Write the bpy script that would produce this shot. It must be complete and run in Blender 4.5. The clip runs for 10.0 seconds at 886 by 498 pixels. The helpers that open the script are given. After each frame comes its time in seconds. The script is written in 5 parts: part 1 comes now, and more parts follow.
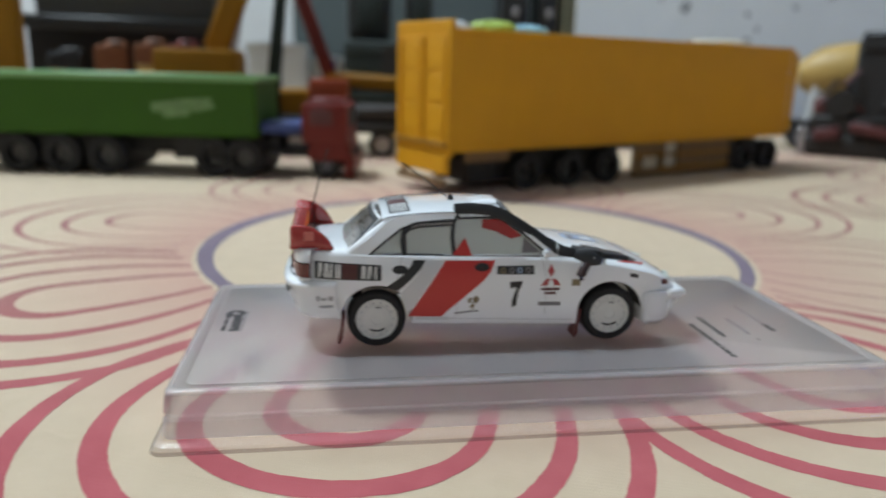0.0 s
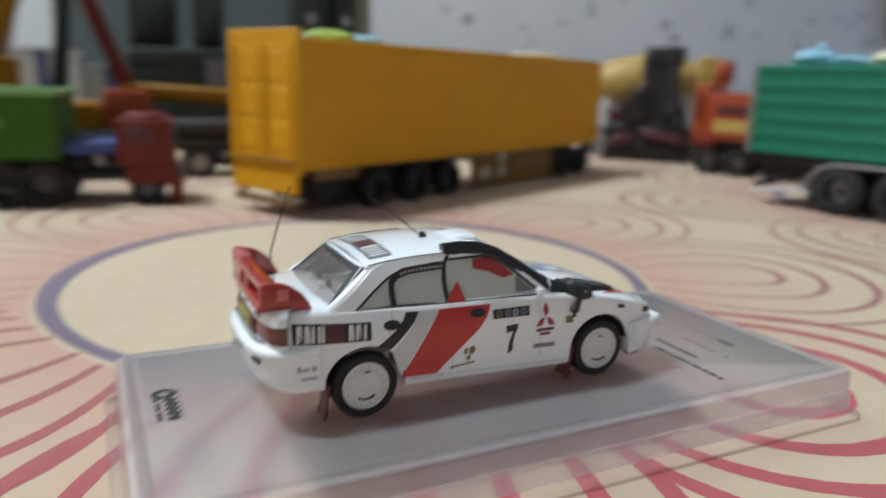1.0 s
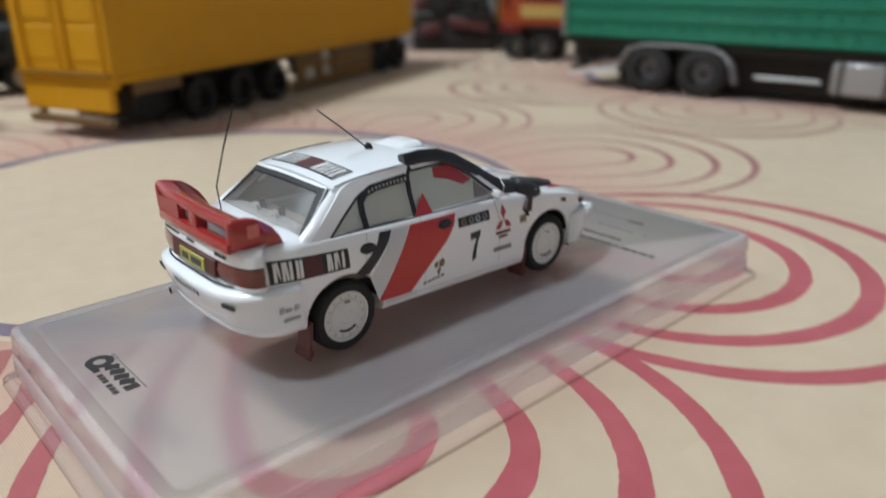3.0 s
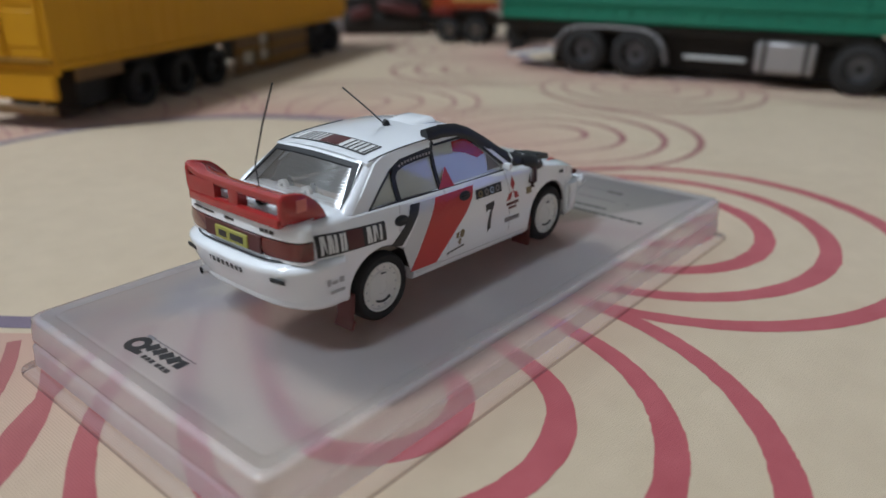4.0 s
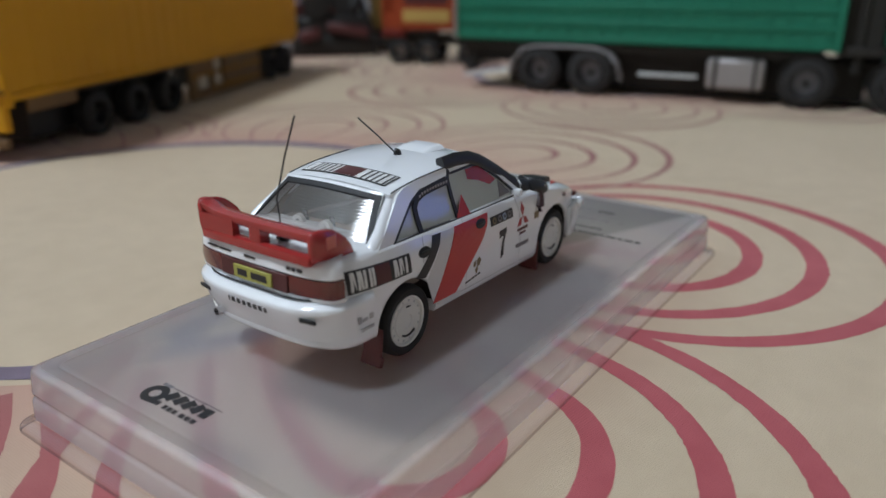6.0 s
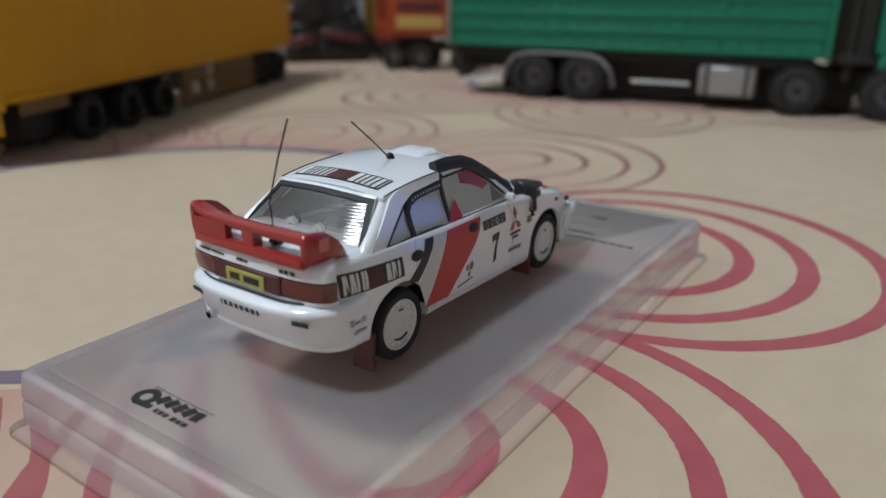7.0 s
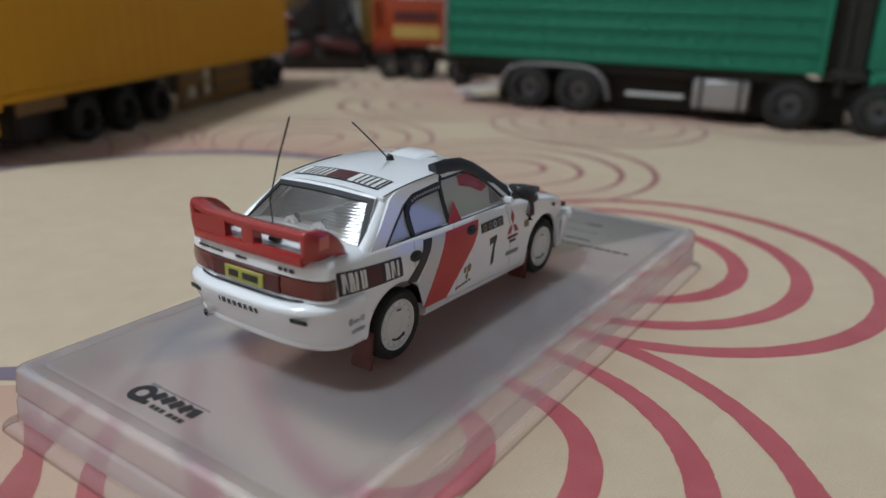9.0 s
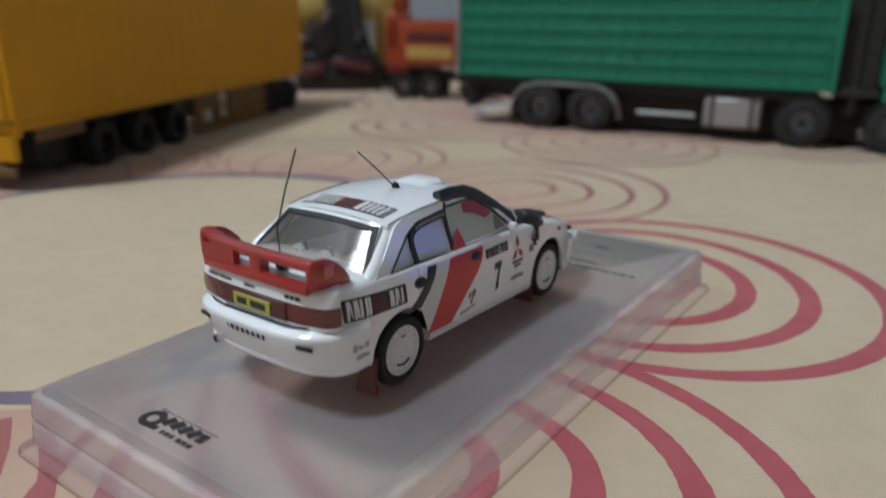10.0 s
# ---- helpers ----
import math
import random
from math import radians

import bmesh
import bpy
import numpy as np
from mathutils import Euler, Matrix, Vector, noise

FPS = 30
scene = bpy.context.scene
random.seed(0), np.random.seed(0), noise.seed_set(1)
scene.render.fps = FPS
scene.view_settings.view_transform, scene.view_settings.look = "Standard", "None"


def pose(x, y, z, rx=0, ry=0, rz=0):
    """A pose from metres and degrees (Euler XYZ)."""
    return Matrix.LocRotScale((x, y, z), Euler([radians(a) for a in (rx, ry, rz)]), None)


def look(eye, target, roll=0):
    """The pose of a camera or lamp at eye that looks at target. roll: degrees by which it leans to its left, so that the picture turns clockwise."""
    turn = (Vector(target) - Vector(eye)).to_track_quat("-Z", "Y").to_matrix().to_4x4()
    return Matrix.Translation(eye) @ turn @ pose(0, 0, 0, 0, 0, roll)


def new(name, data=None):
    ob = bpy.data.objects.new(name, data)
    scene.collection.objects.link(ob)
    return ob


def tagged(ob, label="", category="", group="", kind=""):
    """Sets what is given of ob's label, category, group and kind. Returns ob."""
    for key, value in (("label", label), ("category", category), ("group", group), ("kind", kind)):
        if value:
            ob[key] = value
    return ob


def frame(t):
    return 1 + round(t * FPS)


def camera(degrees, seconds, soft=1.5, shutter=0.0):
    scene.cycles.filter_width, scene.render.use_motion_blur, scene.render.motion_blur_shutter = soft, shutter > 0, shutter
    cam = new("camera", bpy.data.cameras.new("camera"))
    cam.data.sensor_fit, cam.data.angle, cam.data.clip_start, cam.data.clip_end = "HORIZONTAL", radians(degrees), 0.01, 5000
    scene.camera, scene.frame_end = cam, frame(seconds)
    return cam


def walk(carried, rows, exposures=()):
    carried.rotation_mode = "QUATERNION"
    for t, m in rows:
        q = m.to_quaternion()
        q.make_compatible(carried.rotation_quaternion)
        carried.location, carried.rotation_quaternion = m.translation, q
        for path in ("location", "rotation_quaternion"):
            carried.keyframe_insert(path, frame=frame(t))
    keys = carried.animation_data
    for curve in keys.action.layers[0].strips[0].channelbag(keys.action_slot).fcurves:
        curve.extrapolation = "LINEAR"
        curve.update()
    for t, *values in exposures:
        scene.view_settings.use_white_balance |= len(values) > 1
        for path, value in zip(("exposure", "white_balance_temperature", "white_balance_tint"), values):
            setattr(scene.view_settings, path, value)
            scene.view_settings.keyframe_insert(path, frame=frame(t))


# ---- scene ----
cam = camera(62.8, 10.0, 1.5, 0.9)
PATH = [
    (0, (-0.0257, -0.12396, 0.0536), (0.04598, 0.35561, -0.06838), 1.42),
    (0.5, (-0.03643, -0.11982, 0.0534), (0.06439, 0.35562, -0.06406), 1.60),
    (1, (-0.05109, -0.10011, 0.05471), (0.16242, 0.33756, -0.05868), 1.64),
    (1.5, (-0.05438, -0.09106, 0.0546), (0.20788, 0.31944, -0.05815), 2.13),
    (2, (-0.05699, -0.08868, 0.055), (0.20494, 0.3192, -0.06762), 1.31),
    (2.5, (-0.06113, -0.08886, 0.05484), (0.20459, 0.31363, -0.07706), 1.78),
    (2.7, (-0.06314, -0.08584, 0.0547), (0.22647, 0.29044, -0.10195), 1.16),
    (3.8, (-0.07831, -0.07712, 0.05371), (0.26734, 0.23329, -0.13113), 0.24),
    (4, (-0.08035, -0.07449, 0.05389), (0.27384, 0.22494, -0.13291), 0.38),
    (4.5, (-0.08451, -0.06772, 0.0543), (0.28103, 0.21597, -0.13519), 0.10),
    (5, (-0.08394, -0.06607, 0.0546), (0.28796, 0.21045, -0.13309), -0.16),
    (5.5, (-0.08462, -0.06488, 0.05483), (0.29286, 0.20914, -0.12524), -0.19),
    (7, (-0.08496, -0.06507, 0.05445), (0.30015, 0.20392, -0.11682), 0.23),
    (7.5, (-0.08526, -0.06532, 0.0546), (0.30143, 0.2031, -0.114), 0.28),
    (8, (-0.08548, -0.0653, 0.05444), (0.30237, 0.20278, -0.112), 0.49),
    (8.5, (-0.08601, -0.06507, 0.05359), (0.30337, 0.20231, -0.11038), 1.04),
    (9, (-0.08606, -0.06482, 0.05333), (0.30424, 0.20118, -0.1107), 1.29),
    (9.5, (-0.08603, -0.0648, 0.05333), (0.30426, 0.20123, -0.11069), 1.32),
    (10, (-0.08615, -0.06676, 0.05521), (0.30064, 0.21037, -0.09839), 0.61),
]
walk(cam, [(t, look(eye, target, roll)) for t, eye, target, roll in PATH],
     [(0.0, -0.30, 6250, 7), (0.5, -0.25, 6350, 6), (1.0, -0.30, 6500, 8), (2.5, -0.30, 6580, 9), (4.0, -0.75, 6300, 11), (5.5, -0.84, 6300, 11), (7.0, -0.85, 6420, 11), (10.0, -0.85, 6470, 10)])

cam.data.dof.use_dof = True
cam.data.dof.focus_distance = 0.098
cam.data.dof.aperture_fstop = 19.0

# ---- world and lights ----
world = bpy.data.worlds.new("room_air")
scene.world = world
world.use_nodes = True
world.node_tree.nodes["Background"].inputs[0].default_value = (0.55, 0.62, 0.72, 1)
world.node_tree.nodes["Background"].inputs[1].default_value = 0.05


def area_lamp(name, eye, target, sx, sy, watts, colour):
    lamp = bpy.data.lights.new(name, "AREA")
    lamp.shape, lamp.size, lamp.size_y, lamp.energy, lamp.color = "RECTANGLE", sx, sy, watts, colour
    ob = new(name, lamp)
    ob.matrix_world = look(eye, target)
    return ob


area_lamp("hanging_lamp", (-0.67, 0.50, 1.64), (-0.36, 0.38, 0.0), 0.15, 0.36, 40.0, (0.82, 0.92, 1.0))
# added overhead fill, standing in for light bounced about the room
area_lamp("overhead_fill", (-0.38, 0.30, 1.70), (-0.38, 0.30, 0.0), 0.8, 0.8, 0.8, (0.84, 0.93, 1.0))
# added fill from the south for the near sides; no window stands here
area_lamp("south_fill", (-0.75, -1.24, 0.62), (0.05, 0.1, 0.05), 1.0, 0.8, 1.2, (1.0, 0.95, 0.90))

# ---- materials ----
MM = 0.001


def mat(name, col, rough=0.5, metal=0.0, var=0.08, scale=300.0, bump=0.0, bscale=900.0, coat=0.0, spec=0.5, col2=None, patch=0.0):
    m = bpy.data.materials.new(name)
    m.use_nodes = True
    nt = m.node_tree
    b = nt.nodes["Principled BSDF"]
    b.inputs["Metallic"].default_value = metal
    b.inputs["Coat Weight"].default_value = coat
    b.inputs["Coat Roughness"].default_value = 0.06
    b.inputs["Specular IOR Level"].default_value = spec
    tc = nt.nodes.new("ShaderNodeTexCoord")
    n1 = nt.nodes.new("ShaderNodeTexNoise")
    n1.inputs["Scale"].default_value, n1.inputs["Detail"].default_value = scale, 6.0
    nt.links.new(tc.outputs["Object"], n1.inputs["Vector"])
    n2 = nt.nodes.new("ShaderNodeTexNoise")
    n2.inputs["Scale"].default_value, n2.inputs["Detail"].default_value = scale * 0.12, 3.0
    nt.links.new(tc.outputs["Object"], n2.inputs["Vector"])
    add = nt.nodes.new("ShaderNodeMath")
    add.operation = "ADD"
    nt.links.new(n1.outputs["Fac"], add.inputs[0])
    nt.links.new(n2.outputs["Fac"], add.inputs[1])
    ramp = nt.nodes.new("ShaderNodeMapRange")
    ramp.inputs["From Min"].default_value, ramp.inputs["From Max"].default_value = 0.6, 1.4
    nt.links.new(add.outputs[0], ramp.inputs["Value"])
    mix = nt.nodes.new("ShaderNodeMix")
    mix.data_type = "RGBA"
    c2 = col2 or tuple(min(1.0, c * (1 + var)) for c in col)
    mix.inputs["A"].default_value = (*[c * (1 - var) for c in col], 1)
    mix.inputs["B"].default_value = (*c2, 1)
    nt.links.new(ramp.outputs[0], mix.inputs["Factor"])
    nt.links.new(mix.outputs["Result"], b.inputs["Base Color"])
    rr = nt.nodes.new("ShaderNodeMapRange")
    rr.inputs["To Min"].default_value, rr.inputs["To Max"].default_value = max(0.02, rough * 0.8), min(1.0, rough * 1.25)
    nt.links.new(n2.outputs["Fac"], rr.inputs["Value"])
    nt.links.new(rr.outputs[0], b.inputs["Roughness"])
    if bump:
        n3 = nt.nodes.new("ShaderNodeTexNoise")
        n3.inputs["Scale"].default_value = bscale
        nt.links.new(tc.outputs["Object"], n3.inputs["Vector"])
        bp = nt.nodes.new("ShaderNodeBump")
        bp.inputs["Strength"].default_value, bp.inputs["Distance"].default_value = bump, 0.0003
        nt.links.new(n3.outputs["Fac"], bp.inputs["Height"])
        nt.links.new(bp.outputs[0], b.inputs["Normal"])
    return m


def glassy(name, tint, clear, gloss_rough=0.03, milk=(0.7, 0.7, 0.72), milk_amount=0.2, soak=0.4, ior=1.45, frosted=False, ridges=0.0):
    """Thin clear plastic: see-through share, a milky share and a Fresnel gloss."""
    m = bpy.data.materials.new(name)
    m.use_nodes = True
    nt = m.node_tree
    nt.nodes.remove(nt.nodes["Principled BSDF"])
    out = nt.nodes["Material Output"]
    tr = nt.nodes.new("ShaderNodeBsdfRefraction" if frosted else "ShaderNodeBsdfTransparent")
    tr.inputs[0].default_value = (*tint, 1)
    if frosted:
        tr.inputs["Roughness"].default_value, tr.inputs["IOR"].default_value = 0.9, 1.09
    df = nt.nodes.new("ShaderNodeBsdfDiffuse")
    df.inputs[0].default_value = (*milk, 1)
    tl = nt.nodes.new("ShaderNodeBsdfTranslucent")
    tl.inputs[0].default_value = (*milk, 1)
    dm = nt.nodes.new("ShaderNodeMixShader")
    dm.inputs[0].default_value = soak
    nt.links.new(df.outputs[0], dm.inputs[1])
    nt.links.new(tl.outputs[0], dm.inputs[2])
    tc = nt.nodes.new("ShaderNodeTexCoord")
    nz = nt.nodes.new("ShaderNodeTexNoise")
    nz.inputs["Scale"].default_value, nz.inputs["Detail"].default_value = 45.0, 5.0
    nt.links.new(tc.outputs["Object"], nz.inputs["Vector"])
    mr = nt.nodes.new("ShaderNodeMapRange")
    mr.inputs["To Min"].default_value, mr.inputs["To Max"].default_value = milk_amount * 0.75, milk_amount * 1.25
    nt.links.new(nz.outputs["Fac"], mr.inputs["Value"])
    m1 = nt.nodes.new("ShaderNodeMixShader")
    nt.links.new(mr.outputs[0], m1.inputs[0])
    nt.links.new(tr.outputs[0], m1.inputs[1])
    nt.links.new(dm.outputs[0], m1.inputs[2])
    gl = nt.nodes.new("ShaderNodeBsdfGlossy")
    gl.inputs["Roughness"].default_value = gloss_rough
    fr = nt.nodes.new("ShaderNodeFresnel")
    fr.inputs["IOR"].default_value = ior
    if ridges:
        wv = nt.nodes.new("ShaderNodeTexWave")
        wv.bands_direction = "Z"
        wv.inputs["Scale"].default_value, wv.inputs["Distortion"].default_value = 1000.0, 0.6
        nt.links.new(tc.outputs["Object"], wv.inputs["Vector"])
        bp = nt.nodes.new("ShaderNodeBump")
        bp.inputs["Strength"].default_value, bp.inputs["Distance"].default_value = 1.0, ridges
        nt.links.new(wv.outputs["Fac"], bp.inputs["Height"])
        nt.links.new(bp.outputs[0], gl.inputs["Normal"])
        nt.links.new(bp.outputs[0], fr.inputs["Normal"])
    m2 = nt.nodes.new("ShaderNodeMixShader")
    nt.links.new(fr.outputs[0], m2.inputs[0])
    nt.links.new(m1.outputs[0], m2.inputs[1])
    nt.links.new(gl.outputs[0], m2.inputs[2])
    nt.links.new(m2.outputs[0], out.inputs[0])
    return m


def cloth_mat(name, col, col2):
    m = mat(name, col, 0.9, var=0.06, scale=160.0, col2=col2, spec=0.15)
    nt = m.node_tree
    b = nt.nodes["Principled BSDF"]
    b.inputs["Sheen Weight"].default_value = 0.15
    tc = nt.nodes.new("ShaderNodeTexCoord")
    waves = []
    for axis in ("X", "Y"):
        w = nt.nodes.new("ShaderNodeTexWave")
        w.bands_direction = axis
        w.inputs["Scale"].default_value, w.inputs["Distortion"].default_value = 950.0, 1.2
        w.inputs["Detail Scale"].default_value = 2.0
        nt.links.new(tc.outputs["Object"], w.inputs["Vector"])
        waves.append(w)
    mul = nt.nodes.new("ShaderNodeMath")
    mul.operation = "ADD"
    nt.links.new(waves[0].outputs["Fac"], mul.inputs[0])
    nt.links.new(waves[1].outputs["Fac"], mul.inputs[1])
    bp = nt.nodes.new("ShaderNodeBump")
    bp.inputs["Strength"].default_value, bp.inputs["Distance"].default_value = 0.22, 0.0002
    nt.links.new(mul.outputs[0], bp.inputs["Height"])
    nt.links.new(bp.outputs[0], b.inputs["Normal"])
    return m


M_CLOTH = cloth_mat("cream_cotton", (0.585, 0.460, 0.320), (0.635, 0.507, 0.362))
M_PRINT = cloth_mat("red_print", (0.425, 0.086, 0.099), (0.50, 0.122, 0.135))
M_PRINT2 = cloth_mat("violet_print", (0.174, 0.1305, 0.174), (0.2349, 0.1827, 0.2349))
M_BLUSH = cloth_mat("pink_blush_print", (0.585, 0.460, 0.320), (0.635, 0.507, 0.362))
M_PRINT3 = cloth_mat("brown_red_print", (0.3219, 0.1392, 0.1305), (0.4002, 0.1827, 0.1653))


def fade_in_pink(m, inner, outer, strength):
    """A pink print that thins out with the distance from the flower's middle."""
    nt = m.node_tree
    b = nt.nodes["Principled BSDF"]
    old = b.inputs["Base Color"].links[0].from_socket
    tc = nt.nodes.new("ShaderNodeTexCoord")
    ln = nt.nodes.new("ShaderNodeVectorMath")
    ln.operation = "LENGTH"
    nt.links.new(tc.outputs["Object"], ln.inputs[0])
    mr = nt.nodes.new("ShaderNodeMapRange")
    mr.inputs["From Min"].default_value, mr.inputs["From Max"].default_value = inner, outer
    mr.inputs["To Min"].default_value, mr.inputs["To Max"].default_value = strength, 0.0
    nt.links.new(ln.outputs["Value"], mr.inputs["Value"])
    mix = nt.nodes.new("ShaderNodeMix")
    mix.data_type = "RGBA"
    mix.inputs["B"].default_value = (0.51, 0.25, 0.21, 1)
    nt.links.new(mr.outputs[0], mix.inputs["Factor"])
    nt.links.new(old, mix.inputs["A"])
    nt.links.new(mix.outputs["Result"], b.inputs["Base Color"])


fade_in_pink(M_BLUSH, 0.083, 0.136, 0.62)


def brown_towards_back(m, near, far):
    """Paints the far strokes' sheen into the colour: the red turns browner across the cloth."""
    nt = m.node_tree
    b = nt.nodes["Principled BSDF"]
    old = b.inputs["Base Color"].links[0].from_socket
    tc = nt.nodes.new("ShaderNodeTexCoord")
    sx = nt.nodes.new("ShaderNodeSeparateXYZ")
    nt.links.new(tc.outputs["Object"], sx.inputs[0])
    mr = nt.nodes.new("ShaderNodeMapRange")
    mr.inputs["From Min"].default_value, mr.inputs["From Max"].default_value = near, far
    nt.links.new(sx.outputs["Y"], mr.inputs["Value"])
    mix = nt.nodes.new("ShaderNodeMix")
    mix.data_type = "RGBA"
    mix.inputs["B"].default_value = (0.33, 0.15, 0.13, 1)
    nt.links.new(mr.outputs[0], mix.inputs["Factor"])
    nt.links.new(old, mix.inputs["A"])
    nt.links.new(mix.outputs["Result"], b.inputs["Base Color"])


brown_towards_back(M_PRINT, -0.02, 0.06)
M_WHITE = mat("white_car_paint", (0.87, 0.89, 0.92), 0.12, var=0.015, scale=80, coat=0.55)
M_RED = mat("red_paint", (0.52, 0.034, 0.030), 0.35, var=0.05, coat=0.1)
M_WINGRED = mat("wing_red_paint", (0.38, 0.030, 0.028), 0.22, var=0.06, coat=0.5)
M_DRED = mat("dark_red_plastic", (0.12, 0.025, 0.022), 0.5, var=0.1)
M_BLACK = mat("black_plastic", (0.018, 0.018, 0.02), 0.4, var=0.2)
M_SEALRUB = mat("dull_black_rubber", (0.014, 0.014, 0.017), 0.62, var=0.2)
M_TYRE = mat("black_rubber", (0.016, 0.015, 0.015), 0.75, var=0.2, bump=0.2)
M_GREY = mat("grey_stripe", (0.62, 0.63, 0.65), 0.3, var=0.03, coat=0.4)
M_SEAM = mat("grey_seam", (0.42, 0.42, 0.44), 0.5, var=0.05)
M_RIM = mat("white_rim", (0.72, 0.71, 0.68), 0.4, var=0.04)
M_YPLATE = mat("yellow_plate", (0.42, 0.41, 0.09), 0.4, var=0.03)
M_LAMP = mat("tail_lamp_red", (0.13, 0.016, 0.014), 0.15, var=0.04, coat=0.8)
M_CHROME = mat("chrome", (0.75, 0.75, 0.76), 0.12, metal=1.0, var=0.03)
M_CAGEBAR = mat("brown_cage_bar", (0.26, 0.22, 0.19), 0.5, var=0.1)
M_INT = mat("grey_cabin_trim", (0.30, 0.255, 0.225), 0.7, var=0.15)
M_SHELF = mat("brown_grey_shelf", (0.34, 0.275, 0.225), 0.7, var=0.12)
M_CREAM = mat("cream_plastic", (0.74, 0.68, 0.52), 0.5, var=0.08)
M_SEAT = mat("red_seat_cloth", (0.36, 0.04, 0.04), 0.8, var=0.1)
M_DECAL = mat("printed_ink_black", (0.02, 0.02, 0.022), 0.4, var=0.1)
M_BROWN = mat("printed_ink_maroon", (0.095, 0.024, 0.024), 0.45, var=0.1)
M_BLUEINK = mat("printed_ink_pale_blue", (0.30, 0.38, 0.52), 0.3, var=0.1)
M_DARKHOSE = mat("maroon_black_rubber", (0.035, 0.014, 0.014), 0.4, var=0.2)
M_INKW = mat("printed_ink_white", (0.75, 0.75, 0.74), 0.4, var=0.02)
M_INKR = mat("printed_ink_red", (0.40, 0.045, 0.05), 0.4, var=0.04)
M_PINKINK = mat("printed_ink_pale_red", (0.60, 0.16, 0.13), 0.4, var=0.05)
M_INKG = mat("printed_ink_grey", (0.2, 0.19, 0.2), 0.5, var=0.2)
M_INKF = mat("printed_ink_faded_black", (0.055, 0.06, 0.055), 0.5, var=0.2)
M_GOLD = mat("printed_ink_gold", (0.22, 0.17, 0.09), 0.45, var=0.2)
# the pale milk stands in for the bright reflection in the side windows
M_CARGLASS = glassy("car_glazing", (0.95, 0.97, 0.98), 0.8, 0.03, (0.82, 0.88, 0.84), 0.74, 0.1, 1.75)
M_REARGLASS = glassy("rear_glazing", (0.92, 0.88, 0.85), 0.8, 0.15, (0.34, 0.28, 0.24), 0.12, 0.2, 1.8, False, 0.000012)
M_ACRYL = glassy("clear_acrylic", (0.79, 0.82, 0.83), 0.8, 0.20, (0.45, 0.44, 0.45), 0.43, 0.12, 1.7, True)
# greyed milk paints in the dark line that refraction leaves along the rim
M_ACRYLEDGE = glassy("shaded_acrylic_edge", (0.85, 0.80, 0.80), 0.8, 0.10, (0.34, 0.28, 0.28), 0.45)
M_ACRYLBEV = glassy("polished_acrylic_edge", (0.95, 0.95, 0.96), 0.8, 0.10, (0.74, 0.73, 0.76), 0.45, 0.3, 1.7)
M_ACRYL2 = glassy("clear_acrylic_wall", (0.97, 0.97, 0.98), 0.8, 0.09, (0.68, 0.66, 0.71), 0.60)
M_ACRYL3 = glassy("clear_acrylic_rim", (0.97, 0.96, 0.97), 0.8, 0.08, (0.55, 0.51, 0.55), 0.18)
M_YEL = mat("amber_yellow_paint", (0.655, 0.312, 0.008), 0.5, var=0.06, scale=60, spec=0.3)
M_TEAL = mat("teal_green_paint", (0.017, 0.18, 0.108), 0.5, var=0.08, scale=60, spec=0.3)
M_GAPLIGHT = mat("lit_cloth_cream", (0.66, 0.60, 0.50), 0.5, var=0.06)
M_LEAF = mat("leaf_green_paint", (0.036, 0.1125, 0.0045), 0.5, var=0.08, scale=60, spec=0.3)
M_LEAF2 = mat("pale_green_rim", (0.198, 0.378, 0.144), 0.45, var=0.06)
M_RUST = mat("rusty_orange_paint", (0.20, 0.065, 0.018), 0.6, var=0.35, scale=90)
M_WORNGREEN = mat("worn_pale_green", (0.20, 0.34, 0.13), 0.6, var=0.5, scale=120)
M_CABRED = mat("cab_red_paint", (0.15, 0.018, 0.013), 0.45, var=0.08, spec=0.3)
M_ORANGE = mat("orange_paint", (0.333, 0.0495, 0.0126), 0.45, var=0.08)
M_TAN = mat("tan_yellow_paint", (0.495, 0.324, 0.09), 0.5, var=0.1)
M_BLUE = mat("blue_paint", (0.04, 0.07, 0.24), 0.45, var=0.1)
M_CHASSIS = mat("dark_chassis", (0.015, 0.013, 0.011), 0.6, var=0.25)
M_HUB = mat("grey_hub", (0.25, 0.26, 0.30), 0.4, metal=0.0, var=0.15)
# hub grey darkened, with the shade under the bodies put into its colour
M_HUBD = mat("shaded_dark_hub", (0.12, 0.115, 0.108), 0.6, var=0.2)
M_ALU = mat("grey_alloy", (0.378, 0.36, 0.36), 0.4, metal=0.5, var=0.08)
M_BOARD = mat("grey_blue_board", (0.12, 0.15, 0.152), 0.8, var=0.12, scale=12)
M_SILVER = mat("silver_grey_plastic", (0.46, 0.46, 0.48), 0.35, var=0.08)
M_WALL = mat("pale_blue_wall", (0.87, 0.90, 0.915), 0.9, var=0.05, scale=14, spec=0.2)
M_PLAIN = mat("plain_plaster", (0.40, 0.38, 0.35), 0.9, var=0.05, scale=10)
M_CEIL = mat("white_ceiling_paint", (0.62, 0.61, 0.60), 0.9, var=0.03, scale=8)
M_FLOOR = mat("brown_floor_tile", (0.22, 0.15, 0.10), 0.5, var=0.15, scale=9)
M_WOOD = mat("table_wood", (0.24, 0.14, 0.07), 0.5, var=0.2, scale=40)
M_DARK = mat("dark_grey_plastic", (0.013, 0.014, 0.014), 0.5, var=0.2, scale=40)
M_MID = mat("grey_green_fabric", (0.016, 0.024, 0.020), 0.8, var=0.2, scale=40)
M_LIGHTBLUE = mat("light_blue_plastic", (0.30, 0.55, 0.68), 0.5, var=0.06, scale=40)
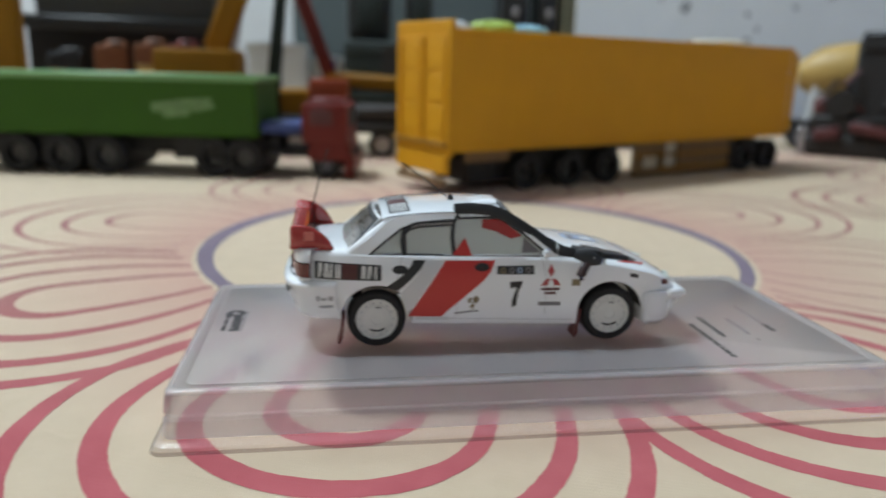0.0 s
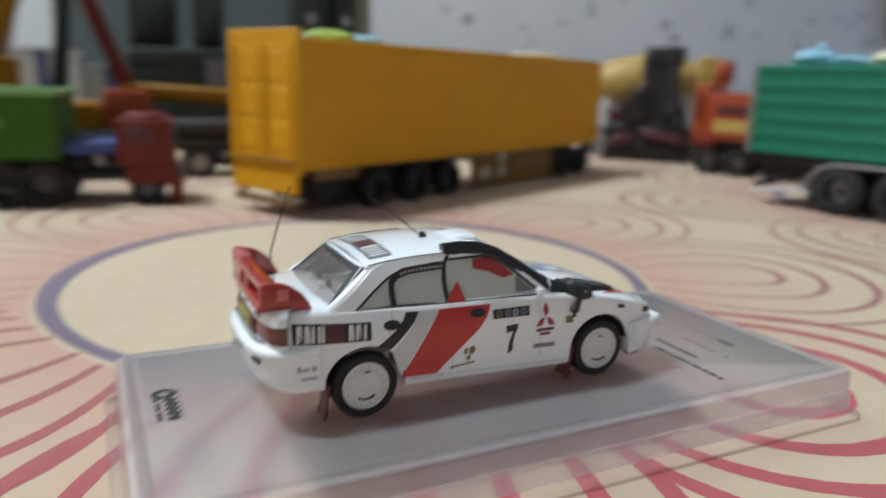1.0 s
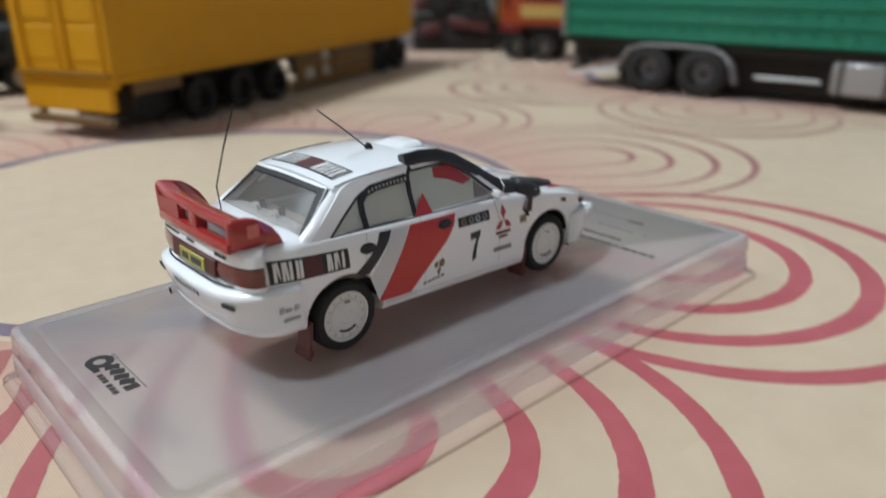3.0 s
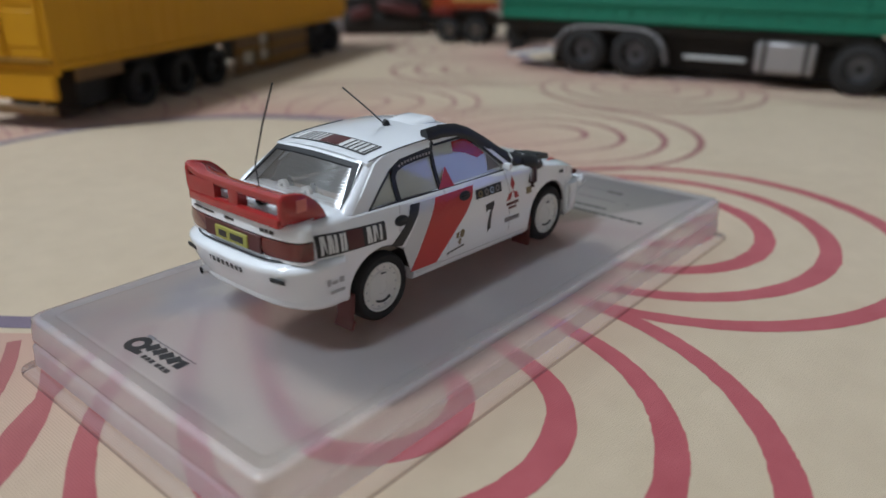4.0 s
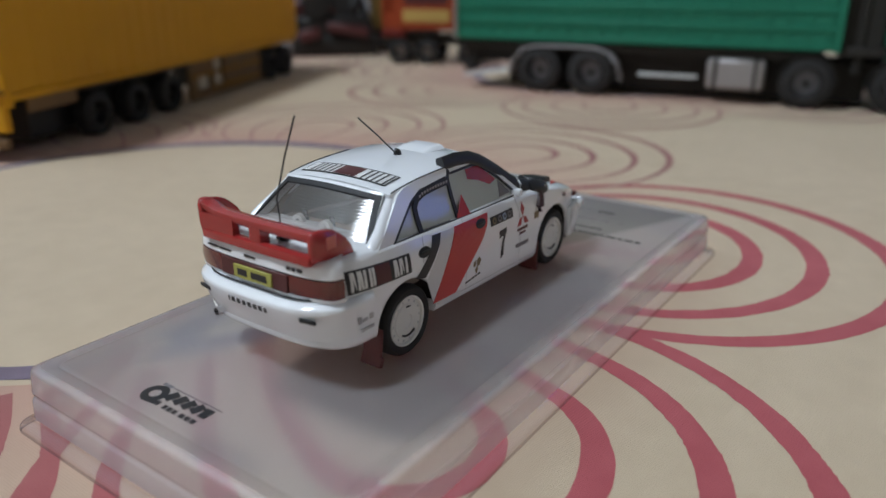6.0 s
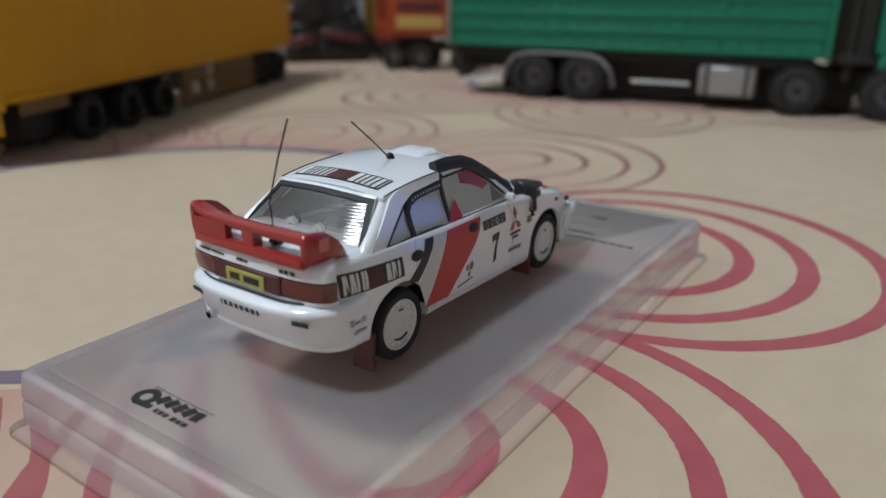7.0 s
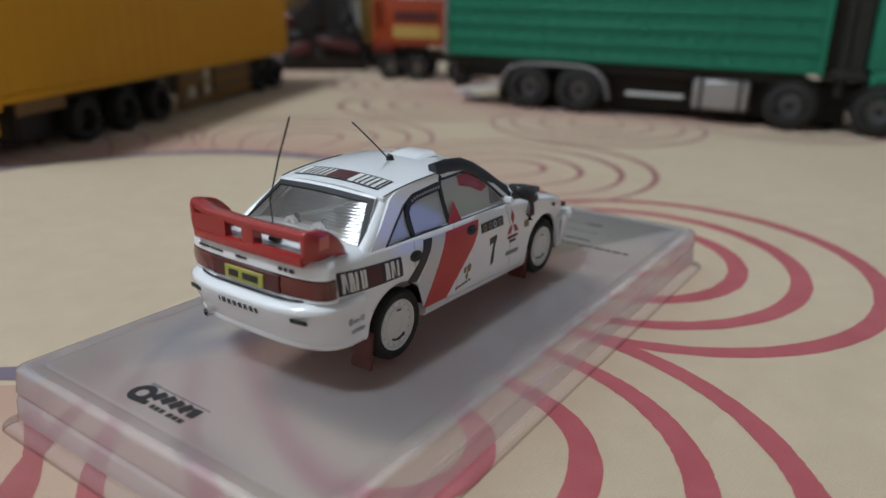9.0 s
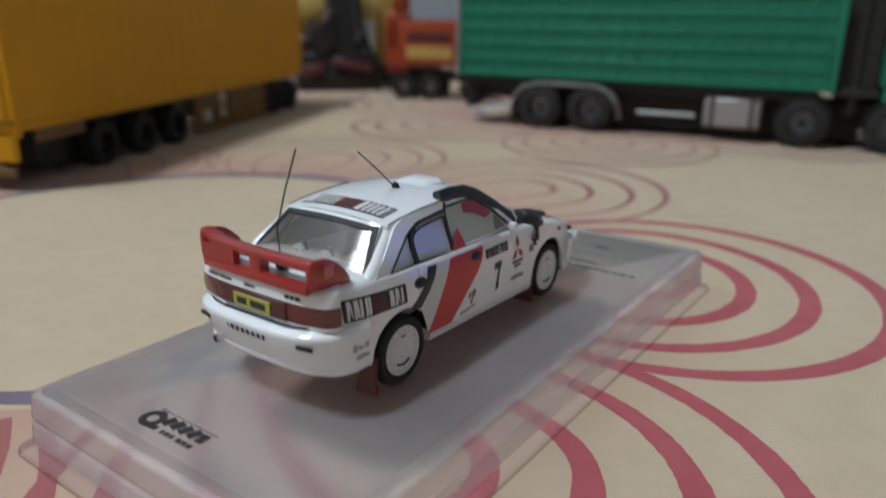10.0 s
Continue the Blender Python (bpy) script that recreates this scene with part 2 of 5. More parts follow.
M_LIME = mat("lime_plastic", (0.40, 0.55, 0.10), 0.5, var=0.06, scale=40)
M_PALE = mat("pale_white_plastic", (0.62, 0.64, 0.64), 0.6, var=0.05, scale=30)
M_BROWNF = mat("brown_fabric", (0.20, 0.115, 0.085), 0.85, var=0.2, scale=60)
M_OLIVE2 = mat("pale_olive_fabric", (0.30, 0.29, 0.20), 0.85, var=0.15, scale=60)
M_SPECK = mat("grey_stain", (0.34, 0.36, 0.38), 0.9, var=0.2, scale=60)
M_SLATE = mat("slate_panel", (0.055, 0.055, 0.05), 0.5, var=0.1, scale=30)
M_OCHRE = mat("ochre_paint", (0.30, 0.14, 0.009), 0.6, var=0.12, scale=50, spec=0.2)
M_CAGE = mat("grey_tarpaulin", (0.036, 0.030, 0.028), 0.7, var=0.15)
M_CAGE2 = mat("grey_card", (0.10, 0.095, 0.105), 0.7, var=0.15)
M_UNDER = mat("grimy_amber", (0.18, 0.099, 0.036), 0.6, var=0.15)
M_OLIVE = mat("olive_fabric", (0.16, 0.13, 0.075), 0.85, var=0.2, scale=60)

M_PANE = glassy("window_pane", (0.97, 0.98, 0.99), 0.9, 0.02, (0.7, 0.7, 0.7), 0.02, 0.5, 1.04)
M_DUSK = bpy.data.materials.new("dusk_sky")
M_DUSK.use_nodes = True
M_DUSK.node_tree.nodes["Principled BSDF"].inputs["Base Color"].default_value = (0.02, 0.03, 0.08, 1)
M_DUSK.node_tree.nodes["Principled BSDF"].inputs["Emission Color"].default_value = (0.13, 0.26, 1.0, 1)
M_DUSK.node_tree.nodes["Principled BSDF"].inputs["Emission Strength"].default_value = 3.6

# ---- mesh helpers (millimetres in, metres out) ----


def thing(name, x=0, y=0, z=0, rz=0, label="", category="", group="", kind=""):
    ob = new(name)
    ob.empty_display_size = 0.01
    ob.matrix_world = pose(x * MM, y * MM, z * MM, 0, 0, rz)
    return tagged(ob, label, category, group, kind)


def part(name, bm, material, parent=None, label="", smooth=40):
    me = bpy.data.meshes.new(name)
    bmesh.ops.recalc_face_normals(bm, faces=bm.faces)
    bmesh.ops.scale(bm, vec=(MM, MM, MM), verts=bm.verts)
    bm.to_mesh(me)
    bm.free()
    me.materials.append(material)
    if smooth:
        me.shade_smooth()
        me.set_sharp_from_angle(angle=radians(smooth))
    ob = new(name, me)
    ob.parent = parent
    if label:
        ob["label"] = label
    return ob


def box(bm, c, s, bevel=0.0, rz=0.0, ry=0.0, rx=0.0, seg=1):
    m = Matrix.Translation(c) @ Euler((radians(rx), radians(ry), radians(rz))).to_matrix().to_4x4() @ Matrix.Diagonal((*s, 1))
    r = bmesh.ops.create_cube(bm, size=1.0, matrix=m)
    if bevel:
        edges = list({e for v in r["verts"] for e in v.link_edges})
        bmesh.ops.bevel(bm, geom=edges, offset=bevel, segments=seg, affect="EDGES", profile=0.6)
    return bm


def boxes(*rows):
    bm = bmesh.new()
    for r in rows:
        box(bm, *r)
    return bm


def cyl(bm, a, b, r0, r1=None, seg=20, caps=True):
    a, b = Vector(a), Vector(b)
    d = b - a
    m = Matrix.Translation((a + b) / 2) @ d.to_track_quat("Z", "Y").to_matrix().to_4x4()
    bmesh.ops.create_cone(bm, cap_ends=caps, segments=seg, radius1=r0, radius2=r0 if r1 is None else r1, depth=d.length, matrix=m)
    return bm


def tube(pts, r, seg=8, radii=None):
    """A round bar through the points."""
    bm = bmesh.new()
    pts = [Vector(p) for p in pts]
    rings = []
    for i, p in enumerate(pts):
        d = (pts[min(i + 1, len(pts) - 1)] - pts[max(i - 1, 0)]).normalized()
        q = d.to_track_quat("Z", "Y")
        rr = radii[i] if radii else r
        rings.append([bm.verts.new(p + q @ Vector((rr * math.cos(2 * math.pi * k / seg), rr * math.sin(2 * math.pi * k / seg), 0))) for k in range(seg)])
    for a, b in zip(rings, rings[1:]):
        for k in range(seg):
            bm.faces.new((a[k], a[(k + 1) % seg], b[(k + 1) % seg], b[k]))
    bm.faces.new(rings[0][::-1])
    bm.faces.new(rings[-1])
    return bm


def lathe(profile, seg=32, axis="Y", caps=True):
    """Turns (along, radius) pairs round an axis."""
    bm = bmesh.new()
    rings = []
    for a, r in profile:
        ring = []
        for k in range(seg):
            c, s = r * math.cos(2 * math.pi * k / seg), r * math.sin(2 * math.pi * k / seg)
            ring.append(bm.verts.new((c, a, s) if axis == "Y" else (a, c, s) if axis == "X" else (c, s, a)))
        rings.append(ring)
    for p, q in zip(rings, rings[1:]):
        for k in range(seg):
            bm.faces.new((p[k], p[(k + 1) % seg], q[(k + 1) % seg], q[k]))
    if caps and profile[0][1] > 1e-6:
        bm.faces.new(rings[0][::-1])
    if caps and profile[-1][1] > 1e-6:
        bm.faces.new(rings[-1])
    bmesh.ops.remove_doubles(bm, verts=bm.verts, dist=1e-5)
    return bm


def grid(nu, nv, f):
    bm = bmesh.new()
    vs = [[bm.verts.new(f(i / nu, j / nv)) for j in range(nv + 1)] for i in range(nu + 1)]
    for i in range(nu):
        for j in range(nv):
            bm.faces.new((vs[i][j], vs[i + 1][j], vs[i + 1][j + 1], vs[i][j + 1]))
    return bm


def thicken(bm, vec):
    """Gives a sheet depth: its faces extruded along vec."""
    r = bmesh.ops.extrude_face_region(bm, geom=list(bm.faces))
    bmesh.ops.translate(bm, vec=vec, verts=[e for e in r["geom"] if isinstance(e, bmesh.types.BMVert)])
    return bm


def dense(pts, step):
    out = []
    for a, b in zip(pts, pts[1:] + pts[:1]):
        n = max(1, int(math.dist(a, b) / step))
        out += [(a[0] + (b[0] - a[0]) * k / n, a[1] + (b[1] - a[1]) * k / n) for k in range(n)]
    return out


def panel(outline, holes, f, depth=None, step=1.2, cuts=0):
    """A sheet with openings: outlines in (u, v), laid into space by f."""
    bm = bmesh.new()
    edges = []
    for loop in (outline, *holes):
        loop = dense(loop, step)
        vs = [bm.verts.new((u, v, 0)) for u, v in loop]
        edges += [bm.edges.new((vs[k], vs[(k + 1) % len(vs)])) for k in range(len(vs))]
    bmesh.ops.triangle_fill(bm, use_beauty=True, use_dissolve=False, edges=edges)
    if cuts:
        bmesh.ops.subdivide_edges(bm, edges=list(bm.edges), cuts=cuts, use_grid_fill=True)
    for v in bm.verts:
        v.co = f(v.co.x, v.co.y)
    if depth:
        thicken(bm, depth)
    return bm


def facing(bm, way):
    """Turn a sheet's faces so that they look along way."""
    bm.normal_update()
    if sum((f.normal * f.calc_area() for f in bm.faces), Vector()).dot(Vector(way)) < 0:
        bmesh.ops.reverse_faces(bm, faces=bm.faces[:])
    return bm


def lerp(x, pts):
    if x <= pts[0][0]:
        return pts[0][1]
    for (a, p), (b, q) in zip(pts, pts[1:]):
        if x <= b:
            k = (x - a) / (b - a)
            return p + (q - p) * k
    return pts[-1][1]


def smooth_lerp(x, pts):
    """Catmull-Rom through (x, y) pairs."""
    if x <= pts[0][0]:
        return pts[0][1]
    if x >= pts[-1][0]:
        return pts[-1][1]
    i = next(k for k in range(len(pts) - 1) if x <= pts[k + 1][0])
    (x1, y1), (x2, y2) = pts[i], pts[i + 1]
    x0, y0 = pts[max(i - 1, 0)]
    x3, y3 = pts[min(i + 2, len(pts) - 1)]
    m1 = (y2 - y0) / (x2 - x0) if x2 > x0 else 0
    m2 = (y3 - y1) / (x3 - x1) if x3 > x1 else 0
    h = x2 - x1
    t = (x - x1) / h
    return (2 * t**3 - 3 * t**2 + 1) * y1 + (t**3 - 2 * t**2 + t) * h * m1 + (3 * t**2 - 2 * t**3) * y2 + (t**3 - t**2) * h * m2


# ---- setting ----
def slab(name, lo, hi, material, label, kind="structure", category=""):
    c = [(a + b) / 2 for a, b in zip(lo, hi)]
    s = [b - a for a, b in zip(lo, hi)]
    ob = part(name, boxes((c, s)), material, None, "", 0)
    return tagged(ob, label, category or name.split("_")[0], "", kind)


X0, X1, Y0, Y1, ZF, ZC = -1700, 1920, -1300, 900, -750, 1750
slab("floor", (X0, Y0, ZF - 40), (X1, Y1, ZF), M_FLOOR, "brown tiled floor of the room")
slab("ceiling", (X0, Y0, ZC), (X1, Y1, ZC + 40), M_CEIL, "plain white painted ceiling")
slab("wall_north", (X0 - 60, Y1, ZF), (X1 + 60, Y1 + 60, ZC), M_WALL, "pale grey-blue painted wall with dark specks")
WX0, WX1, WZ0, WZ1 = 1345, 1745, 120, 640  # the window opening in the south wall
tagged(part("wall_south", panel([(X0 - 60, ZF), (X1 + 60, ZF), (X1 + 60, ZC), (X0 - 60, ZC)], [[(WX0, WZ0), (WX1, WZ0), (WX1, WZ1), (WX0, WZ1)]], lambda u, v: Vector((u, Y0, v)), (0, -60, 0), 5000), M_PLAIN, None, "", 0), "plain pale plaster wall with a small window", "wall", "", "structure")
slab("wall_east", (X1, Y0, ZF), (X1 + 60, Y1, ZC), M_WALL, "pale grey-blue painted wall with dark specks")
slab("wall_west", (X0 - 60, Y0, ZF), (X0, Y1, ZC), M_PLAIN, "plain pale plaster wall")

win = thing("window_1", (WX0 + WX1) / 2, Y0, WZ0, 0, "small white-framed window with blue dusk outside", "window", "", "structure")
ww, wh = WX1 - WX0, WZ1 - WZ0
part("window_frame", boxes(((0, -30, 12), (ww - 2, 40, 22), 2), ((0, -30, wh - 12), (ww - 2, 40, 22), 2), ((-ww / 2 + 12, -30, wh / 2), (22, 40, wh - 48), 2), ((ww / 2 - 12, -30, wh / 2), (22, 40, wh - 48), 2)), M_PALE, win)
part("window_sill", boxes(((0, 12, -9), (ww + 60, 40, 16), 3)), M_PALE, win)
part("pane", boxes(((0, -32, wh / 2), (ww - 40, 4, wh - 40))), M_PANE, win).visible_shadow = False
dusk = part("backdrop", boxes((((WX0 + WX1) / 2, Y0 - 260, (WZ0 + WZ1) / 2), (1500, 10, 1500))), M_DUSK, None, "", 0)
tagged(dusk, "plain blue dusk sky outside the window", "sky", "", "structure")

table = thing("table", 0, 0, ZF, 0, "large wooden table under a patterned cloth", "table")
part("tabletop", boxes(((0, 100, -ZF - 16), (1800, 1300, 28), 4)), M_WOOD, table)
for sx in (-840, 840):
    for sy in (-480, 680):
        part("leg", boxes(((sx, sy, (-ZF - 30) / 2), (60, 60, -ZF - 30), 4)), M_WOOD, table)

cloth = thing("tablecloth", 0, 0, 0, 0, "cream cotton tablecloth printed with red looped flowers", "tablecloth")
part("cloth_sheet", boxes(((0, 100, -1.0), (1806, 1306, 2.0), 0.8)), M_CLOTH, cloth)


def stroke(pts, widths, material, name, lift, ragged=False):
    """A printed line; a ragged one has the weave's uneven edge."""
    bm = bmesh.new()
    rows = []
    if ragged:
        fine, fw = [], []
        for (a, b), (wa, wb) in zip(zip(pts, pts[1:]), zip(widths, widths[1:])):
            n = max(1, int(math.dist(a, b) / 0.55))
            for k in range(n):
                q = k / n
                fine.append((a[0] + (b[0] - a[0]) * q, a[1] + (b[1] - a[1]) * q))
                fw.append(wa + (wb - wa) * q)
        pts, widths = fine + [pts[-1]], fw + [widths[-1]]
    for i, p in enumerate(pts):
        a, b = Vector(pts[max(i - 1, 0)]), Vector(pts[min(i + 1, len(pts) - 1)])
        d = (b - a).normalized()
        n = Vector((-d.y, d.x))
        w = widths[i] / 2 * (1 + 0.10 * noise.noise(Vector((p[0] * 0.25, p[1] * 0.25, 3.0))))
        rag = [0.16 * noise.noise(Vector((p[0] * 1.1, p[1] * 1.1, 9.0 + 5 * s))) if ragged else 0.0 for s in (1, -1)]
        rows.append([bm.verts.new((p[0] + n.x * (w + r) * s, p[1] + n.y * (w + r) * s, lift)) for s, r in zip((1, -1), rag)])
    for (a, b), (c, d) in zip(rows, rows[1:]):
        bm.faces.new((a, b, d, c))
    return part(name, bm, material, cloth, "", 0)


def flower(cx, cy, turn, level, bold=(), petals=8):
    n = 120
    ring = [(cx + 79.5 * math.cos(2 * math.pi * k / n), cy + 79.5 * math.sin(2 * math.pi * k / n)) for k in range(n + 1)]
    stroke(ring, [5.0 + 1.2 * math.sin(6 * math.pi * k / n) for k in range(n + 1)], M_PRINT2, "printed_ring", 0.09 + level)
    blush = part("printed_blush", grid(96, 6, lambda u, v: Vector(((83 + 57 * v) * math.cos(2 * math.pi * u), (83 + 57 * v) * math.sin(2 * math.pi * u), 0.012 + level))), M_BLUSH, cloth, "", 0)
    blush.location = (cx * MM, cy * MM, 0)
    for i in range(petals):
        ax = radians(turn + 360 / petals * i)
        g = 0.985 if i in (6, 7) else 1.0
        # rows of (tip, half width, half width at the ring, widest place, lean in degrees)
        rows = ((126, 11.5, 6, 115, 0), (139 * g, 25 * g, 15, 115, 0), (152.5 * g, 38 * g, 24, 115, 0), (165.5 * g, 47.3 * g, 30.3, 115, 0))
        if level == 0 and i == 5:
            rows = ((126, 11.5, 6, 115, 0), (138.6, 22.9, 14, 119, 0), (153, 35.2, 22, 119, 0), (166.5, 46.0, 28.5, 121, 0))
        if level == 0 and i == 6:
            rows = ((126, 11.5, 6, 115, -0.5), (137.8, 25, 15, 115, -0.5), (150, 36.5, 24, 115, -0.5), (165.3, 46.4, 30.3, 121, 0))
        for q, (tip, w, s, mid, lean) in enumerate(rows):
            ca, sa = math.cos(ax + radians(lean)), math.sin(ax + radians(lean))
            loc = []
            for k in range(24):
                f = k / 24
                loc.append((82 + (mid - 82) * f, s + (w - s) * (1 - (1 - f) ** 2)))
            half = loc + [(mid + (tip - mid) * math.sin(a), w * math.cos(a)) for a in [math.pi / 2 * k / 36 for k in range(37)]]
            line = half + [(u, -v) for u, v in half[-2::-1]]
            m = len(line) - 1
            pts = [(cx + u * ca - v * sa, cy + u * sa + v * ca) for u, v in line]
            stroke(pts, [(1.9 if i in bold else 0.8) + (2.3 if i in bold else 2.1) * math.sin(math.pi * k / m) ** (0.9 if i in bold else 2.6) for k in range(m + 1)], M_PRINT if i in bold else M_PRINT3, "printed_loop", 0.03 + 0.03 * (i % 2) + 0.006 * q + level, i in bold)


for lv, (fx, fy, ft) in enumerate(((16, 92, 24.4), (331, 109, 22.7), (-299, 75, 22.7), (0, 407, 22.7), (315, 424, 22.7), (-316, 390, 22.7))):
    flower(fx, fy, ft, 0.1 * lv, (4, 5, 6) if lv == 0 else ())

# ---- display base ----
ZP = 9.0  # height of the platform on which the car stands
base = thing("display_stand", 6.4, -1.3, 0, 0, "clear acrylic display stand printed with small dark writing", "display stand")


def shell(rows):
    """An upside-down tray: rings of (z, half length, half width) joined, the last one closed."""
    bm = bmesh.new()
    rings = []
    for z, hx, hy in rows:
        ring = []
        r = 1.6
        for sx, sy, a0 in ((1, 1, 0), (-1, 1, 90), (-1, -1, 180), (1, -1, 270)):
            for k in range(5):
                a = radians(a0 + 22.5 * k)
                ring.append(bm.verts.new((sx * (hx - r) + r * math.cos(a), sy * (hy - r) + r * math.sin(a), z)))
        rings.append(ring)
    for a, b in zip(rings, rings[1:]):
        for k in range(len(a)):
            k2 = (k + 1) % len(a)
            bm.faces.new((a[k], a[k2], b[k2], b[k]))
    return bm, rings


bm, rings = shell([(0.0, 58.4, 27.5), (0.2, 58.5, 27.6), (0.7, 58.45, 27.55)])
part("flange_edge", bm, M_ACRYLEDGE, base, "rim edge with its dark refraction line painted in", 25).visible_shadow = False
bm, rings = shell([(0.7, 58.45, 27.55), (1.0, 58.4, 27.5), (1.25, 58.2, 27.3), (1.35, 57.7, 26.8), (1.45, 57.3, 26.4), (1.9, 57.1, 26.2)])
part("flange", bm, M_ACRYL3, base, "clear rim lying on the cloth", 60).visible_shadow = False
bm, rings = shell([(1.9, 57.0, 26.15), (4.4, 56.85, 26.08), (4.65, 56.75, 26.0), (4.85, 56.55, 25.82), (5.2, 56.5, 25.8), (5.45, 56.7, 25.98), (5.7, 56.72, 26.0), (8.3, 56.45, 25.85)])
part("skirt", bm, M_ACRYL2, base, "clear side wall with a groove", 60).visible_shadow = False
bm, rings = shell([(8.3, 56.45, 25.85), (8.5, 56.4, 25.8), (8.68, 56.28, 25.68), (8.82, 56.08, 25.48), (8.92, 55.82, 25.22), (8.95, 55.5, 24.9)])
part("platform_edge", bm, M_ACRYLBEV, base, "polished rounded edge", 80).visible_shadow = False
bm, rings = shell([(8.95, 55.5, 24.9), (8.95, 54.2, 23.6), (8.85, 54.05, 23.45), (8.8, 53.9, 23.3), (8.85, 53.75, 23.15), (8.9, 53.6, 23.0)])
bm.faces.new(rings[-1])
part("platform", bm, M_ACRYL, base, "clear raised platform", 40).visible_shadow = False


def flat_bar(x0, y0, x1, y1, z):
    return boxes((((x0 + x1) / 2, (y0 + y1) / 2, z), (abs(x1 - x0), abs(y1 - y0), 0.04)))


def base_ink(name, x0, y0, x1, y1, mat_=M_DECAL):
    part(name, flat_bar(x0 - 6.4, y0 + 1.3, x1 - 6.4, y1 + 1.3, 8.93), mat_, base, "", 0).visible_shadow = False


# writing at the tail end: a plain emblem, heavy strokes, two short bars and a thin rule
ring_ink = lathe([(8.91, 0.75), (8.95, 0.75), (8.95, 1.7), (8.91, 1.7), (8.91, 0.75)], 24, "Z", False)
bmesh.ops.translate(ring_ink, vec=(-50.6, 7.0, 0), verts=ring_ink.verts)
part("printed_emblem", ring_ink, M_DECAL, base, "", 0)
part("printed_emblem", boxes(((-51.8, 5.9, 8.94), (0.8, 2.6, 0.05), 0, 6)), M_DECAL, base, "", 0)
for k in range(5):
    part("printed_bar", boxes(((-49.9 + 0.06 * (k % 2), 4.7 - 1.55 * k, 8.93), (1.7, 1.25, 0.04), 0, -20 if k < 4 else 4)), M_DECAL, base, "", 0)
base_ink("printed_bar", -42.35, -4.0, -42.15, 4.8, M_INKG)
base_ink("printed_bar", -42.5, 5.0, -42.0, 6.7, M_INKG)
for y0, y1 in ((1.9, 2.5), (1.0, 1.7), (0.1, 0.8), (-1.3, -0.5), (-2.2, -1.5), (-3.2, -2.4)):
    base_ink("printed_bar", -45.7, y0, -45.0, y1)
# writing at the nose end: four rows of short bars
rnd_ink = random.Random(11)
for x0, y_from, y_to, w, m_ in ((51.6, 3.0, -7.0, 0.5, M_INKG), (51.3, -7.4, -11.2, 1.1, M_INKF), (46.0, -4.0, -12.2, 0.7, M_INKG), (46.2, -14.2, -14.9, 0.6, M_INKG), (40.8, -2.6, -13.4, 0.9, M_INKF), (37.6, -6.0, -22.0, 1.0, M_INKF)):
    y = y_from
    while y > y_to + 0.3:
        ln = min(rnd_ink.uniform(0.7, 2.2), y - y_to)
        base_ink("printed_bar", x0, y - ln, x0 + w * rnd_ink.uniform(0.85, 1.0), y, m_)
        y -= ln + rnd_ink.uniform(0.15, 0.4)

# ---- the rally car ----
car = thing("rally_car", 0, -0.5, ZP, 0, "white model rally saloon with red stripe, snorkel and red wing", "toy car")
RW = 4.75
AXF, AXR, TRACK = 19.6, -19.6, 10.35
ARCH = 5.75
SHOULDER = [(-31.2, 15.2), (-28.0, 15.4), (-20.0, 15.2), (-8.0, 14.9), (6.0, 14.6), (12.0, 14.2), (20.0, 13.0), (26.0, 11.7), (29.5, 10.4), (31.5, 9.2)]
TOPLINE = [(-31.2, 16.1), (-28.0, 16.3), (-24.0, 16.4), (-20.0, 16.0), (9.0, 15.2), (14.0, 14.9), (20.0, 14.2), (26.0, 12.8), (29.5, 11.4), (31.5, 9.9)]
WIDTH = [(-31.2, 11.2), (-29.5, 11.95), (-26.0, 12.75), (-20.0, 13.15), (-8.0, 13.1), (8.0, 13.1), (20.0, 13.15), (26.0, 12.5), (29.0, 11.7), (31.5, 10.4)]
GIRTH = [(2.0, 0.955), (4.0, 0.985), (6.0, 1.0), (9.5, 1.0), (11.5, 0.993), (13.2, 0.972), (14.6, 0.935), (16.0, 0.90)]


def side_y(x, z):
    return 0.963 * smooth_lerp(x, WIDTH) * smooth_lerp(z, GIRTH)


def floor_z(x):
    for c in (AXF, AXR):
        if abs(x - c) < ARCH - 1e-4:
            return RW + 0.2 + math.sqrt(max(0.0, ARCH**2 - (x - c) ** 2)) * 0.94
    return lerp(x, [(-33.0, 5.6), (-26.0, 4.9), (-14, 3.9), (13, 3.0), (26.0, 3.0), (31.5, 3.2)])


def stations():
    xs = {round(-31.2 + 62.7 * k / 60, 3) for k in range(61)}
    for c in (AXF, AXR):
        xs |= {round(c + (ARCH - 1e-3) * math.sin(math.pi / 2 * k / 12), 4) for k in range(-12, 13)}
        xs |= {c - ARCH - 0.001, c + ARCH + 0.001}
    return sorted(xs)


